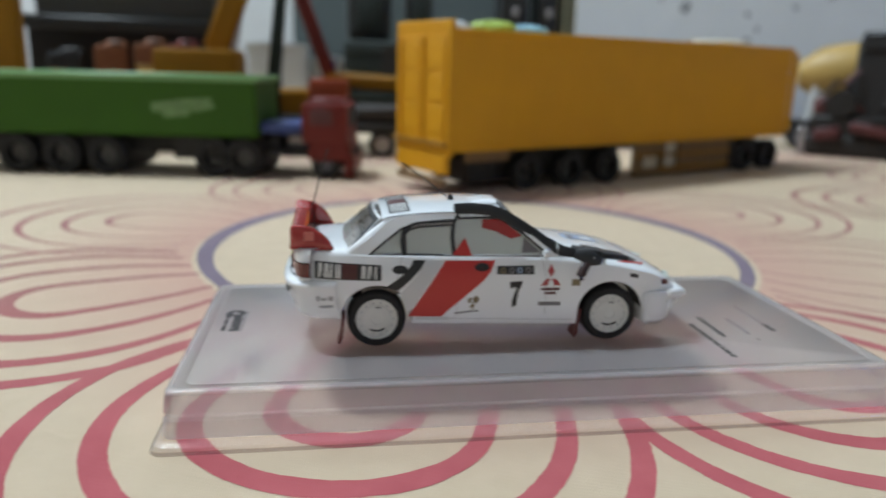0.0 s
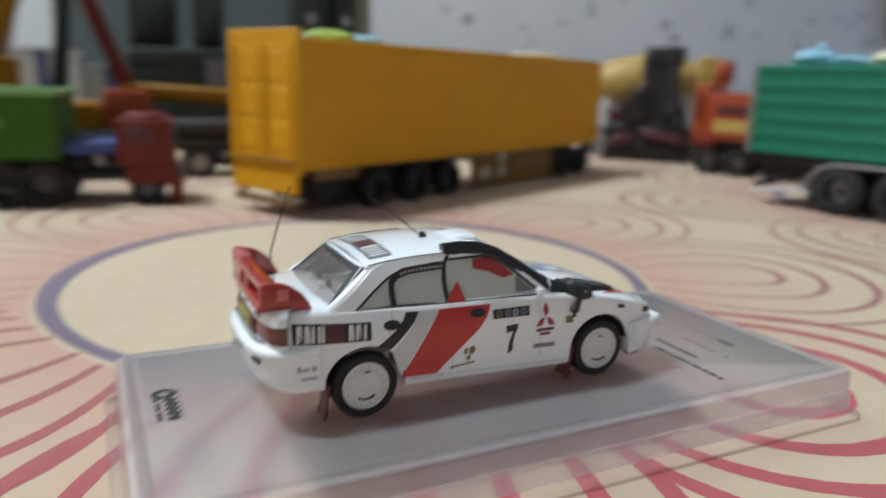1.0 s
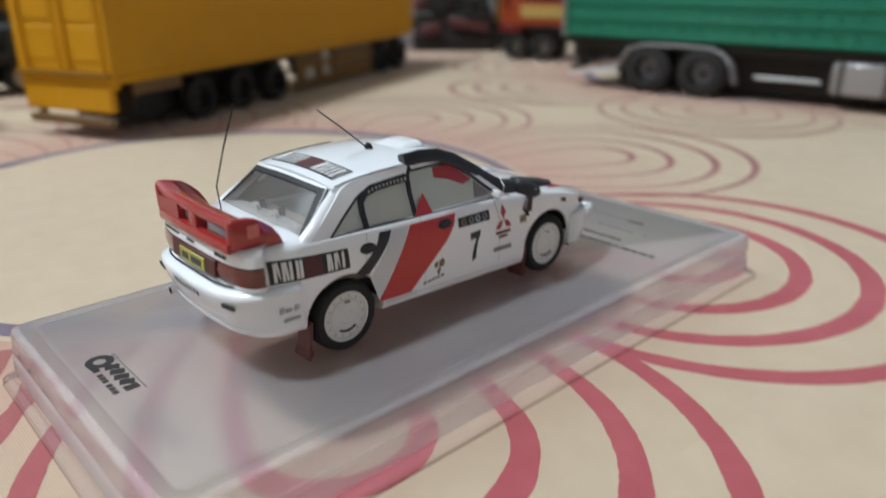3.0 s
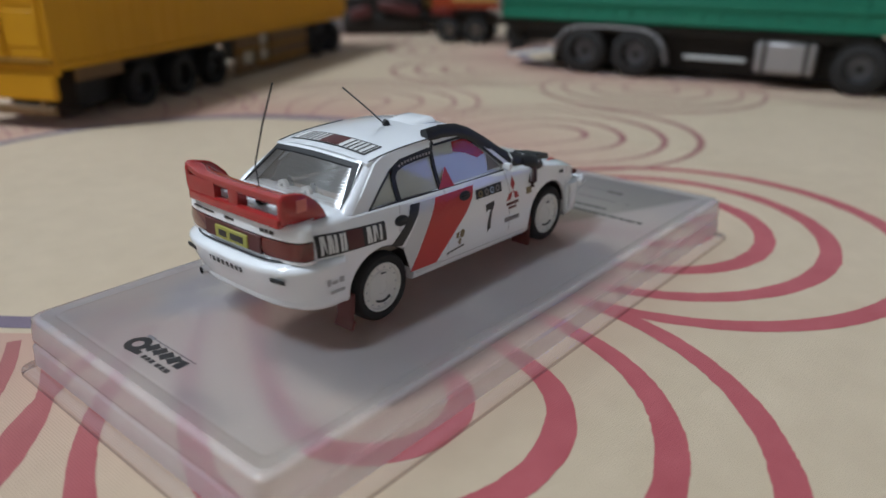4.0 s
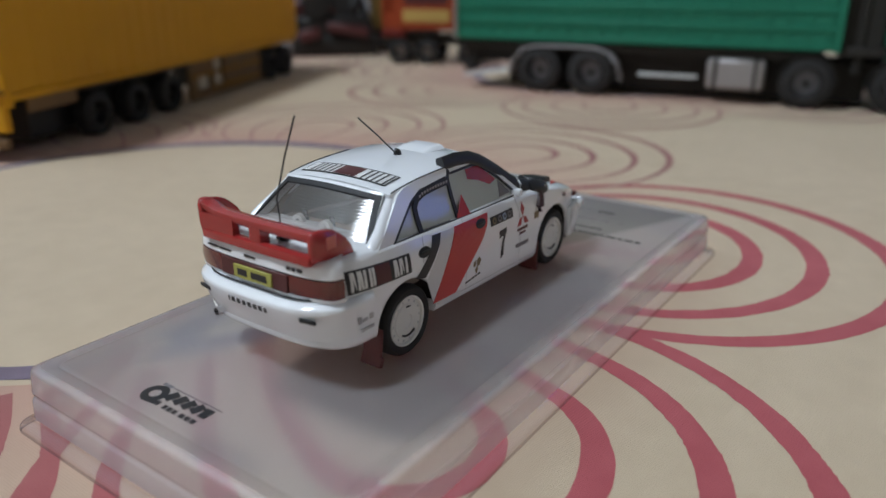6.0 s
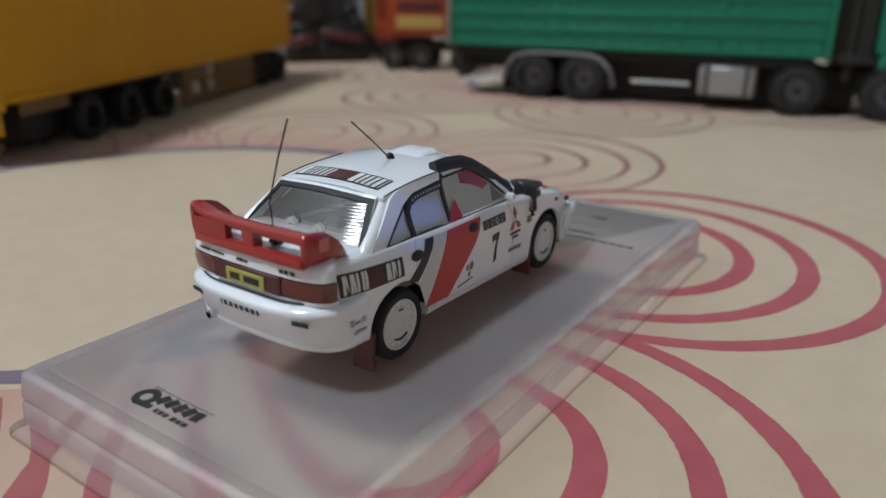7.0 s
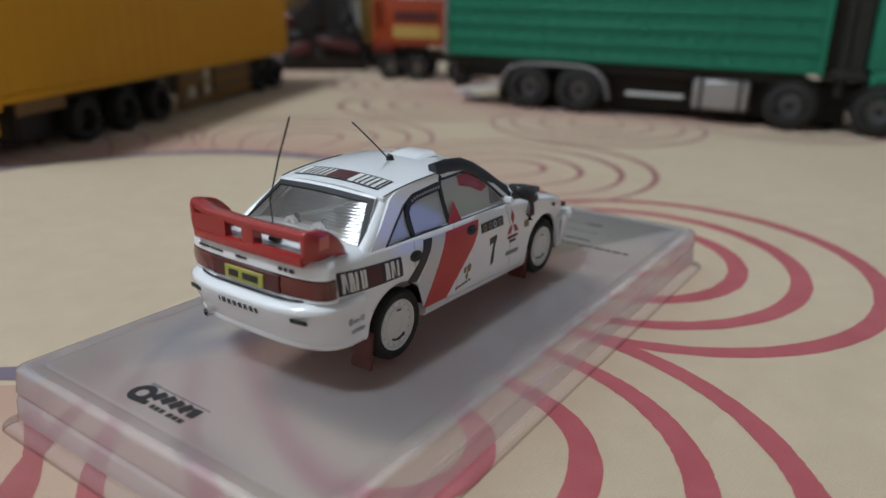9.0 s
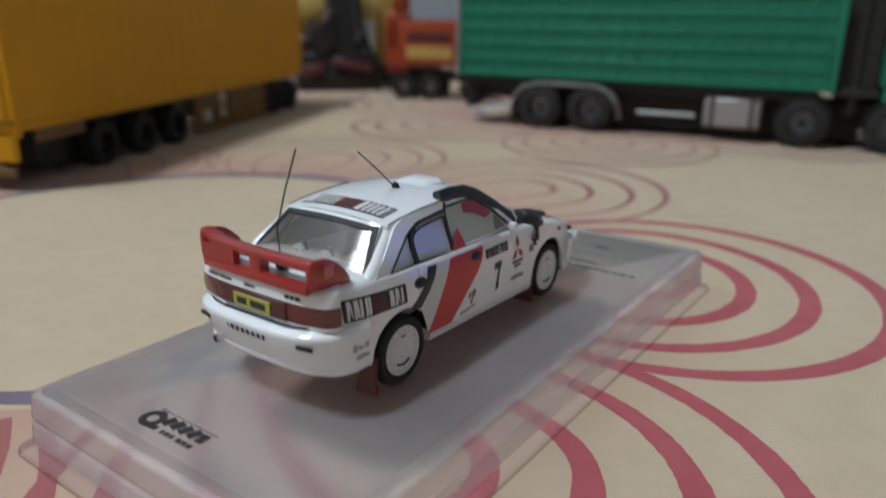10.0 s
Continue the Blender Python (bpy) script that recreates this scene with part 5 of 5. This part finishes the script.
part("tail_bar", boxes(((-40, 10, 9.5), (2.0, 18, 2.4), 0.4), ((-38, 8, 14), (2, 2.4, 9), 0.3)), M_CHASSIS, tl)
part("upright_exhaust_pipe", cyl(bmesh.new(), (140, 6, 16), (140, 6, 66), 2.4, None, 14), M_CHASSIS, tl)
part("cab_deck", boxes(((141, TW / 2, 25), (18, TW - 4, 4), 0.5), ((140.5, TW / 2, 45), (17, TW - 10, 40), 1.0)), M_CHASSIS, tl)
part("cab_body", boxes(((170, TW / 2, 44), (42, TW, 34), 3.0, 0, 0, 0, 2), ((171, TW / 2, 22), (40, TW - 1, 12), 1.5)), M_TEAL, tl, "teal driver's cab")
part("cab_side_window", boxes(((172, -0.1, 50), (22, 0.6, 13), 0.2)), M_DARK, tl)
for x in (158, 186):
    part("door_seam", boxes(((x, -0.1, 42), (0.6, 0.4, 28))), M_CHASSIS, tl, "", 0)


# green tipper trailer with red tractor
gt = thing("tipper_lorry", -30, 222, 0, math.degrees(math.atan2(-0.15, 1)), "leaf green tipper trailer behind a small red tractor", "toy truck")
part("tipper_body", boxes(((-113, 22, 32.6), (160, 44, 27.6), 1.2)), M_LEAF, gt, "leaf green tipper body")
for y in (-0.3, 44.3):
    part("tipper_rim", boxes(((-113, y, 45.6), (162, 2.2, 2.8), 0.5)), M_LEAF2, gt, "pale green top rim")
part("end_rim", boxes(((-33.0, 22, 45.6), (2.2, 42, 2.8), 0.5)), M_LEAF2, gt, "pale green top rim")
for ex, ez, el, eh, er in ((-74, 35.0, 15, 4.2, 8), (-61, 37.0, 15, 3.0, 4), (-66, 33.2, 22, 2.2, 10), (-57, 34.2, 10, 2.0, 12), (-70, 30.8, 12, 1.6, 6)):
    part("side_emblem", boxes(((ex, -0.12, ez - 2.0), (el, 0.3, eh), 0.12, 0, -er)), M_WORNGREEN, gt, "pale worn emblem shape", 0)
for y in (14, 30):
    part("chassis_rail", boxes(((-100, y, 15), (150, 3, 8), 0.3)), M_CHASSIS, gt)
# two dark blocks added to fill the shade between the wheels
part("underbody_block", boxes(((-128, 22, 10.5), (62, 30, 17), 1.0), ((-48, 22, 10.5), (34, 30, 17), 1.0)), M_CHASSIS, gt, "dark block filling the shade under the body")
part("hydraulic_box", boxes(((-62, 22, 14), (24, 36, 12), 1.0)), M_CHASSIS, gt)
for x in (-147, -126, -105, -54, -40):
    for y in (3.6, 40.4):
        lorry_wheel(gt, x, y, 9.2, 6.6, "wheel", M_HUBD)
part("tractor_frame", boxes(((-24, 22, 23), (26, 30, 5.0), 0.6)), M_BLUE, gt, "blue tractor frame")
part("tractor_rail", boxes(((-12, 22, 11.5), (48, 26, 3.5), 0.5)), M_CHASSIS, gt)
part("cab_body", boxes(((-1.5, 18, 26), (22, 34, 19), 2.0, 0, 0, 0, 2), ((0.5, 18, 13), (20, 34, 9), 1.2)), M_CABRED, gt, "red tractor cab")
part("cab_bumper", boxes(((10, 18, 6.5), (4.5, 34, 11), 1.0)), M_CABRED, gt)
part("side_window", boxes(((-3, 0.9, 29), (11, 0.6, 7.0), 0.2)), M_BROWN, gt)
part("windscreen", boxes(((9.6, 18, 29), (0.6, 28, 8), 0.2)), M_DARK, gt)
part("cab_roof_fairing", boxes(((-2, 18, 36.3), (16, 24, 2.2), 0.8)), M_CABRED, gt)
for y in (4.5, 31.5):
    lorry_wheel(gt, -1.5, y, 6.6, 6.0)

# small orange lorry beyond the container lorry
ol = thing("tipper_truck", 303, 262, 0, -70, "small orange toy lorry with a dark window band", "toy truck")
part("cab_body", boxes(((27, 14, 37), (54, 28, 30), 2.5, 0, 0, 0, 2)), M_ORANGE, ol, "orange body")
part("cab_column", boxes(((5.5, 14, 44), (11, 28, 26), 2.0)), M_ORANGE, ol)
part("window_band", boxes(((31, -0.1, 41), (30, 0.6, 6.0), 0.2)), M_BROWN, ol)
part("lower_band", boxes(((31, -0.1, 31), (32, 0.6, 8.0), 0.2)), M_TAN, ol)
part("tail_bumper", boxes(((8, 14, 20), (16, 28, 5), 0.8)), M_CABRED, ol)
part("chassis_rail", boxes(((34, 14, 16), (70, 16, 7), 0.5)), M_CHASSIS, ol)
for x in (12, 31, 60):
    for y in (3.0, 25.0):
        lorry_wheel(ol, x, y, 8.0, 6.0, hub=M_ALU)

# black drill rig
bmch = thing("drill_rig", 328, 331, 0, -42, "black tracked drill rig with a tall mast", "toy machine")
part("track", boxes(((0, -14, 8), (64, 11, 16), 5, 0, 0, 0, 3)), M_CHASSIS, bmch)
part("track", boxes(((0, 16, 8), (64, 11, 16), 5, 0, 0, 0, 3)), M_CHASSIS, bmch)
part("deck", boxes(((-2, 0, 21), (56, 36, 14), 2.0)), M_CHASSIS, bmch)
part("mast", boxes(((6, 0, 50), (27, 20, 56), 2.0)), M_BLACK, bmch)
part("mast_head", boxes(((8, 0, 76), (28, 24, 13), 2.0)), M_BLACK, bmch)
part("mast_brace", boxes(((-10, 0, 42), (9, 14, 46), 1.0, 0, 26)), M_CHASSIS, bmch)
part("front_step", boxes(((-33, -14, 10), (5, 8, 18), 0.6)), M_ALU, bmch)
part("cable_reel", cyl(bmesh.new(), (-12, -19, 36), (-12, 13, 36), 9, None, 18), M_CHASSIS, bmch)
part("engine_cover", boxes(((-20, 4, 33), (22, 22, 14), 3, 8)), M_BROWN, bmch, "brown engine cover")
part("drill_rod", cyl(bmesh.new(), (17, -13, 14), (13, -11, 80), 2.2, None, 10), M_CAGE, bmch)
for q, (hx, hz) in enumerate(((-4, 58), (20, 44), (-16, 50))):
    part("hose", tube([(hx, -12, hz), (hx - 7, -17, hz - 9), (hx - 4, -16, hz - 20), (hx + 5, -12, hz - 27)], 1.5, 8), M_CHASSIS if q else M_BROWN, bmch)
part("track_guard", boxes(((10, -20, 19), (30, 5, 7), 1.2, 0, 9), ((-18, -20, 16), (16, 5, 8), 1.2, 0, -12)), M_BROWN, bmch)
part("hydraulic_ram", cyl(bmesh.new(), (28, -6, 18), (14, -4, 60), 2.6, 1.8, 12), M_CAGE, bmch)

# concrete mixer behind it
mx = thing("concrete_mixer", 360, 374, 0, -29, "tan concrete mixer lorry with a long drum", "toy truck")
drum = part("drum", lathe([(-46, 0), (-46, 9), (-30, 19), (2, 22), (30, 16), (44, 9), (44, 0)], 32, "X"), M_TAN, mx, "tan tilted mixer drum")
drum.matrix_local = pose(0, 0, 0.058, 0, -5, 0)
part("chassis_rail", boxes(((0, 0, 17), (120, 26, 8), 0.6)), M_CHASSIS, mx)
part("drum_stand", boxes(((-32, 0, 32), (8, 26, 28), 1.0)), M_PALE, mx)
part("drum_stand", boxes(((32, 0, 34), (8, 26, 32), 1.0)), M_PALE, mx)
for x in (-40, -18, 44):
    for y in (-16, 16):
        lorry_wheel(mx, x, y, 9.0, 6.5)

# yellow column crane beside the rig
yc = thing("mobile_crane", 374, 318, 0, -40, "yellow mobile crane with an orange lamp head", "toy crane")
part("column", boxes(((-4, 0, 46), (15, 14, 62), 1.5)), M_TAN, yc)
part("column_arm", boxes(((4, -10, 66), (8, 26, 6), 1.2)), M_TAN, yc)
weight = part("lamp_head", lathe([(-9, 0), (-9, 5), (-6, 6.5), (5, 6.5), (8, 4), (8, 0)], 24, "Z"), M_ORANGE, yc)
weight.location = (0.006, -0.024, 0.066)
part("undercarriage", boxes(((5, 0, 12), (70, 30, 10), 1.5)), M_CHASSIS, yc)
for x in (-20, 5, 30):
    for y in (-14, 14):
        lorry_wheel(yc, x, y, 8, 6)

# flatbed lorry between the tractor and the semi-trailer
gl_ = thing("flatbed_lorry", -2, 322, 0, -4, "dark grey flatbed lorry behind the red tractor", "toy truck")
part("load_bed", boxes(((-14, 0, 17), (92, 34, 5), 0.8)), M_CHASSIS, gl_)
part("load", boxes(((-6, 0, 25), (60, 28, 10), 2.5)), M_CAGE, gl_, "grey tarpaulin load")
part("cab_body", boxes(((30, 0, 22), (16, 32, 18), 2.5, 0, 0, 0, 2)), M_DARK, gl_)
for x in (-46, -20, 4, 28):
    for y in (-14, 14):
        lorry_wheel(gl_, x, y, 8.0, 6, hub=M_ALU)

# excavator behind the tipper, its boom over it
ex = thing("excavator", -112, 352, 0, 0, "ochre yellow excavator with a raised boom", "toy digger")
part("track", boxes(((0, -18, 8), (80, 12, 16), 6, 0, 0, 0, 3)), M_CHASSIS, ex)
part("track", boxes(((0, 18, 8), (80, 12, 16), 6, 0, 0, 0, 3)), M_CHASSIS, ex)
part("house", boxes(((5, 0, 38), (48, 46, 44), 3, 0, 0, 0, 2)), M_OCHRE, ex)
part("counterweight", boxes(((-22, 0, 34), (14, 44, 26), 4, 0, 0, 0, 2)), M_OCHRE, ex)
part("boom", boxes(((28, 2, 96), (15, 10, 80), 2.5, 0, 22)), M_OCHRE, ex, "ochre boom")
part("boom_ram", cyl(bmesh.new(), (22, 2, 50), (30, 2, 88), 2.0, None, 10), M_ALU, ex)
lp = thing("loader", -212, 330, 0, 0, "ochre yellow toy loader with an upright arm", "toy digger")
part("chassis", boxes(((-16, 0, 16), (70, 34, 18), 3)), M_OCHRE, lp)
part("upright_arm", boxes(((4, 0, 66), (16, 12, 84), 2.0)), M_OCHRE, lp)
for x in (-40, 6):
    for y in (-17, 17):
        lorry_wheel(lp, x, y, 11, 9)

# truck crane with a lying jib and a raised arm
cr = thing("truck_crane", -14, 374, 0, -1, "orange truck crane with a yellow telescopic jib", "toy crane")
part("carrier", boxes(((4, 0, 17), (130, 34, 10), 2)), M_CHASSIS, cr)
part("jib", boxes(((36, 0, 41), (110, 12, 9.5), 2, 0, 3)), M_OCHRE, cr, "yellow lying jib")
part("turret", boxes(((-16, 0, 33), (26, 28, 22), 3, 0, 0, 0, 2)), M_ORANGE, cr)
part("raised_arm", boxes(((-25, 0, 72), (9, 9, 74), 1.5, 0, -20)), M_CABRED, cr, "dark red raised arm")
part("rear_deck", boxes(((-46, 0, 29), (34, 30, 16), 2)), M_OCHRE, cr)
for x in (-50, -28, 38, 60):
    for y in (-15, 15):
        lorry_wheel(cr, x, y, 8, 6)
pl = thing("lamp_post", -66, 352, 0, 0, "dark green upright toy post", "post")
part("shaft", tube([(0, 0, 0), (0.5, 0, 30), (9, 0, 105)], 4, 12, [6, 4.6, 3.4]), M_MID, pl)
part("foot", boxes(((0, 0, 1.5), (22, 22, 3), 1)), M_CHASSIS, pl)

# dark open rack with models, a pale panel above its rail
cb = thing("display_rack", -185, 500, 0, 14, "dark grey open rack with a broad front rail", "rack")
part("front_rail", boxes(((0, -40, 78), (150, 10, 9), 1.5)), M_DARK, cb)
part("side_post", boxes(((68, -30, 70), (13, 30, 140), 1.5)), M_DARK, cb)
part("side_post", boxes(((-80, -30, 70), (13, 30, 140), 1.5)), M_DARK, cb)
part("back_board", boxes(((0, 30, 40), (150, 4, 80), 0.5)), M_CHASSIS, cb)
part("base_board", boxes(((0, -4, 4), (150, 80, 8), 1.0)), M_CHASSIS, cb)
part("upper_panel", boxes(((0, -30, 110), (122, 6, 54), 1.0)), M_SLATE, cb, "grey panel above the rail")
for x, zz, m_ in ((-46, 58, M_CHASSIS), (-14, 64, M_RUST), (14, 66, M_RUST), (38, 66, M_CABRED)):
    o = thing("boxed_model", -185 + x * 0.97, 496 + x * 0.24, 8, 14, "small model lorry standing in the dark rack", "toy truck", "rack models")
    part("body", boxes(((0, 0, zz / 2 - 2), (24, 22, zz - 14), 3, 0, 0, 0, 2), ((4, 0, zz - 10), (17, 18, 10), 3)), m_, o)
    part("window", boxes(((4, -9.2, zz - 9), (9, 0.6, 5), 0.2)), M_DARK, o)
    part("load_panel", boxes(((-5, -11.2, zz / 2 + 4), (11, 0.8, 9), 0.3, 0, 6)), M_TAN if x > 0 else M_RUST, o)
    part("bumper", boxes(((0, -11.6, 8), (23, 2.0, 5), 0.6)), M_CAGE2, o)
    for wx in (-7, 7):
        part("wheel", cyl(bmesh.new(), (wx, -12.5, 5), (wx, -8, 5), 5, None, 16), M_TYRE, o)

# bundles on the two big bodies
def bundle(name, x, y, z, sx, sy, sz, m_, label, cat, rz=0, knot=True):
    """A soft lump with folds and a tied neck."""
    o = thing(name, x, y, z, rz, label, cat)
    bm = bmesh.new()
    bmesh.ops.create_icosphere(bm, subdivisions=3, radius=1.0)
    for v in bm.verts:
        n = 1 + 0.22 * noise.noise(v.co * 2.2 + Vector((x, y, 0)) * 0.1)
        v.co = Vector((v.co.x * sx / 2 * n, v.co.y * sy / 2 * n, max(0.0, (v.co.z * n + 0.75) / 1.75 * sz)))
    part("sack", bm, m_, o)
    if knot:
        part("tied_neck", tube([(0, 0, sz * 0.9), (sx * 0.04, 0, sz * 1.04), (sx * 0.1, 0, sz * 1.12)], sx * 0.07, 8, [sx * 0.09, sx * 0.05, sx * 0.1]), m_, o)
    return o


def on_trailer(a, b):
    c, d = math.cos(radians(25.07)), math.sin(radians(25.07))
    return 21.4 + a * c - b * d, 173.7 + a * d + b * c


def on_lorry(a, b):
    c, d = math.cos(radians(-80.6)), math.sin(radians(-80.6))
    return 247 + a * c - b * d, 113 + a * d + b * c


bundle("lime_bundle", *on_trailer(40, 30), 68.5, 24, 18, 6.0, M_LIME, "lime green plastic bundle on the trailer roof", "bundle", 0, False)
bundle("blue_bundle", *on_trailer(62, 30), 68.5, 20, 16, 5.0, M_LIGHTBLUE, "light blue plastic bundle on the trailer roof", "bundle", 0, False)
bundle("white_bundle", *on_trailer(22, 32), 68.5, 14, 12, 5.0, M_PALE, "white plastic bundle on the trailer roof", "bundle", 0, False)
bundle("cream_bundle", *on_trailer(200, 24), 68.5, 50, 18, 3.6, M_CREAM, "flat cream bundle on the trailer roof", "bundle", 25, False)
bundle("blue_bundle", *on_lorry(-30, 24), 66.0, 24, 20, 8.0, M_LIGHTBLUE, "light blue plastic bundle on the container roof", "bundle")
bundle("blue_bundle", *on_lorry(-12, 24), 66.0, 22, 18, 5.0, M_LIGHTBLUE, "pale blue flat bundle on the container roof", "bundle", 0, False)
bundle("cream_bundle", *on_lorry(6, 24), 66.0, 26, 20, 7.0, M_CREAM, "cream cloth bundle on the container roof", "bundle", 0, False)
bundle("green_bundle", *on_lorry(30, 24), 66.0, 26, 20, 9.0, M_TEAL, "green plastic bundle on the container roof", "bundle")

# things along the wall
cr8 = thing("storage_crate", 38, 640, 0, 0, "grey-green storage crate by the wall", "crate")
part("crate_body", boxes(((0, 0, 38), (112, 80, 76), 3)), M_MID, cr8)
for k in range(5):
    part("crate_slat", boxes(((0, -41, 10 + 14 * k), (112, 3, 8), 0.8)), M_MID, cr8)
part("crate_label", boxes(((26, -43.2, 52), (34, 1.5, 30), 0.4)), M_CAGE2, cr8)
part("crate_hole", boxes(((-12, -43.2, 56), (16, 1.5, 28), 0.4)), M_CHASSIS, cr8)
for x, w in ((8, 44), (58, 26)):
    o = thing("dark_bag", x, 645, 76, 0, "dark soft bag standing on the crate", "bag")
    part("bag_body", boxes(((0, 0, 40), (w, 36, 80), 9, 0, 0, 0, 3)), M_DARK, o)
    part("bag_pocket", boxes(((0, -19, 26), (w * 0.6, 6, 34), 2.5, 0, 0, 0, 2)), M_MID, o)
for x, w in ((160, 30), (196, 22)):
    o = thing("tall_case", x, 670, 0, 0, "tall dark case standing by the wall", "case")
    part("case_body", boxes(((0, 0, 100), (w, 40, 200), 4, 0, 0, 0, 2)), M_DARK, o)
    part("case_latch", boxes(((0, -21, 110), (6, 3, 9), 1)), M_ALU, o)
cu = thing("curtain", 232, 720, 0, 0, "pale olive curtain edge hanging by the wall", "curtain")
part("curtain_cloth", thicken(grid(24, 8, lambda u, v: Vector((-16 + 32 * u, 6 * math.sin(u * 19), 420 * v))), (0, 3, 0)), M_OLIVE2, cu)
part("curtain_hem", boxes(((0, 1, 3), (33, 12, 6), 1)), M_OLIVE2, cu)
for x, y, w, h, m_ in ((-84, 660, 60, 70, M_PALE), (-30, 690, 44, 58, M_PALE)):
    o = thing("white_carton", x, y, 0, 0, "pale white carton standing by the wall", "carton")
    part("carton_body", boxes(((0, 0, h / 2), (w, 50, h), 1.5)), m_, o)
    part("carton_flap", boxes(((-w * 0.26, -4, h + 1.2), (w * 0.5, 54, 1.6), 0.3, 0, -5)), m_, o)
    part("carton_flap", boxes(((w * 0.26, -4, h + 1.2), (w * 0.5, 54, 1.6), 0.3, 0, 5)), m_, o)
    part("carton_tape", boxes(((0, -25.3, h / 2), (9, 0.8, h), 0.1)), M_BLUE, o)

# soft bags on wall pegs
for x, w, zb, m_, lab in ((1500, 180, 147, M_BROWNF, "brown cloth bag hanging on a wall peg"), (1735, 260, 152, M_OLIVE, "olive cloth bag hanging on a wall peg")):
    o = thing("hanging_bag", x, Y1 - 36, zb, 0, lab, "bag")
    bm = boxes(((0, 0, 170), (w, 66, 340), 32, 0, 0, 0, 5))
    bmesh.ops.subdivide_edges(bm, edges=[e for e in bm.edges if e.calc_length() > 90], cuts=5, use_grid_fill=True)
    for v in bm.verts:
        n = noise.noise(v.co * 0.012 + Vector((x, 0, 0)))
        v.co.x *= 1.0 + 0.12 * n - 0.25 * max(0.0, (v.co.z - 230) / 110) - 0.22 * max(0.0, (70 - v.co.z) / 70) ** 2
        v.co.y = v.co.y * (1.0 + 0.15 * n) if v.co.y < 20 else v.co.y
    part("bag_body", bm, m_, o, "", 60)
    part("bag_strap", tube([(-w * 0.3, 0, 320), (0, -6, 400), (w * 0.3, 0, 320)], 5, 8), m_, o)
    part("peg", cyl(bmesh.new(), (0, -8, 394), (0, 36, 394), 6, None, 10), M_WOOD, o)

bd = thing("wall_board", 85, Y1 - 9, 0, 0, "grey-blue board leaning flat on the wall", "board")
part("board_sheet", boxes(((0, 0, 260), (330, 12, 520), 2)), M_BOARD, bd)
part("board_edge", boxes(((0, -7.5, 516), (334, 4, 9), 1)), M_PALE, bd)

# loose stains on the wall: small dark specks
sp = thing("wall_specks", 0, 0, 0, 0, "scattered dark specks and a crack on the wall", "stains", "", "stuff")
bm = bmesh.new()
rnd = random.Random(5)
for k in range(130):
    x, z = rnd.uniform(330, 1860), rnd.uniform(40, 420)
    box(bm, (x, Y1 - 0.6, z), (rnd.uniform(5, 14), 1.0, rnd.uniform(4, 16)), 0.3, 0, rnd.uniform(0, 90))
part("speck_patch", bm, M_SPECK, sp, "", 0)
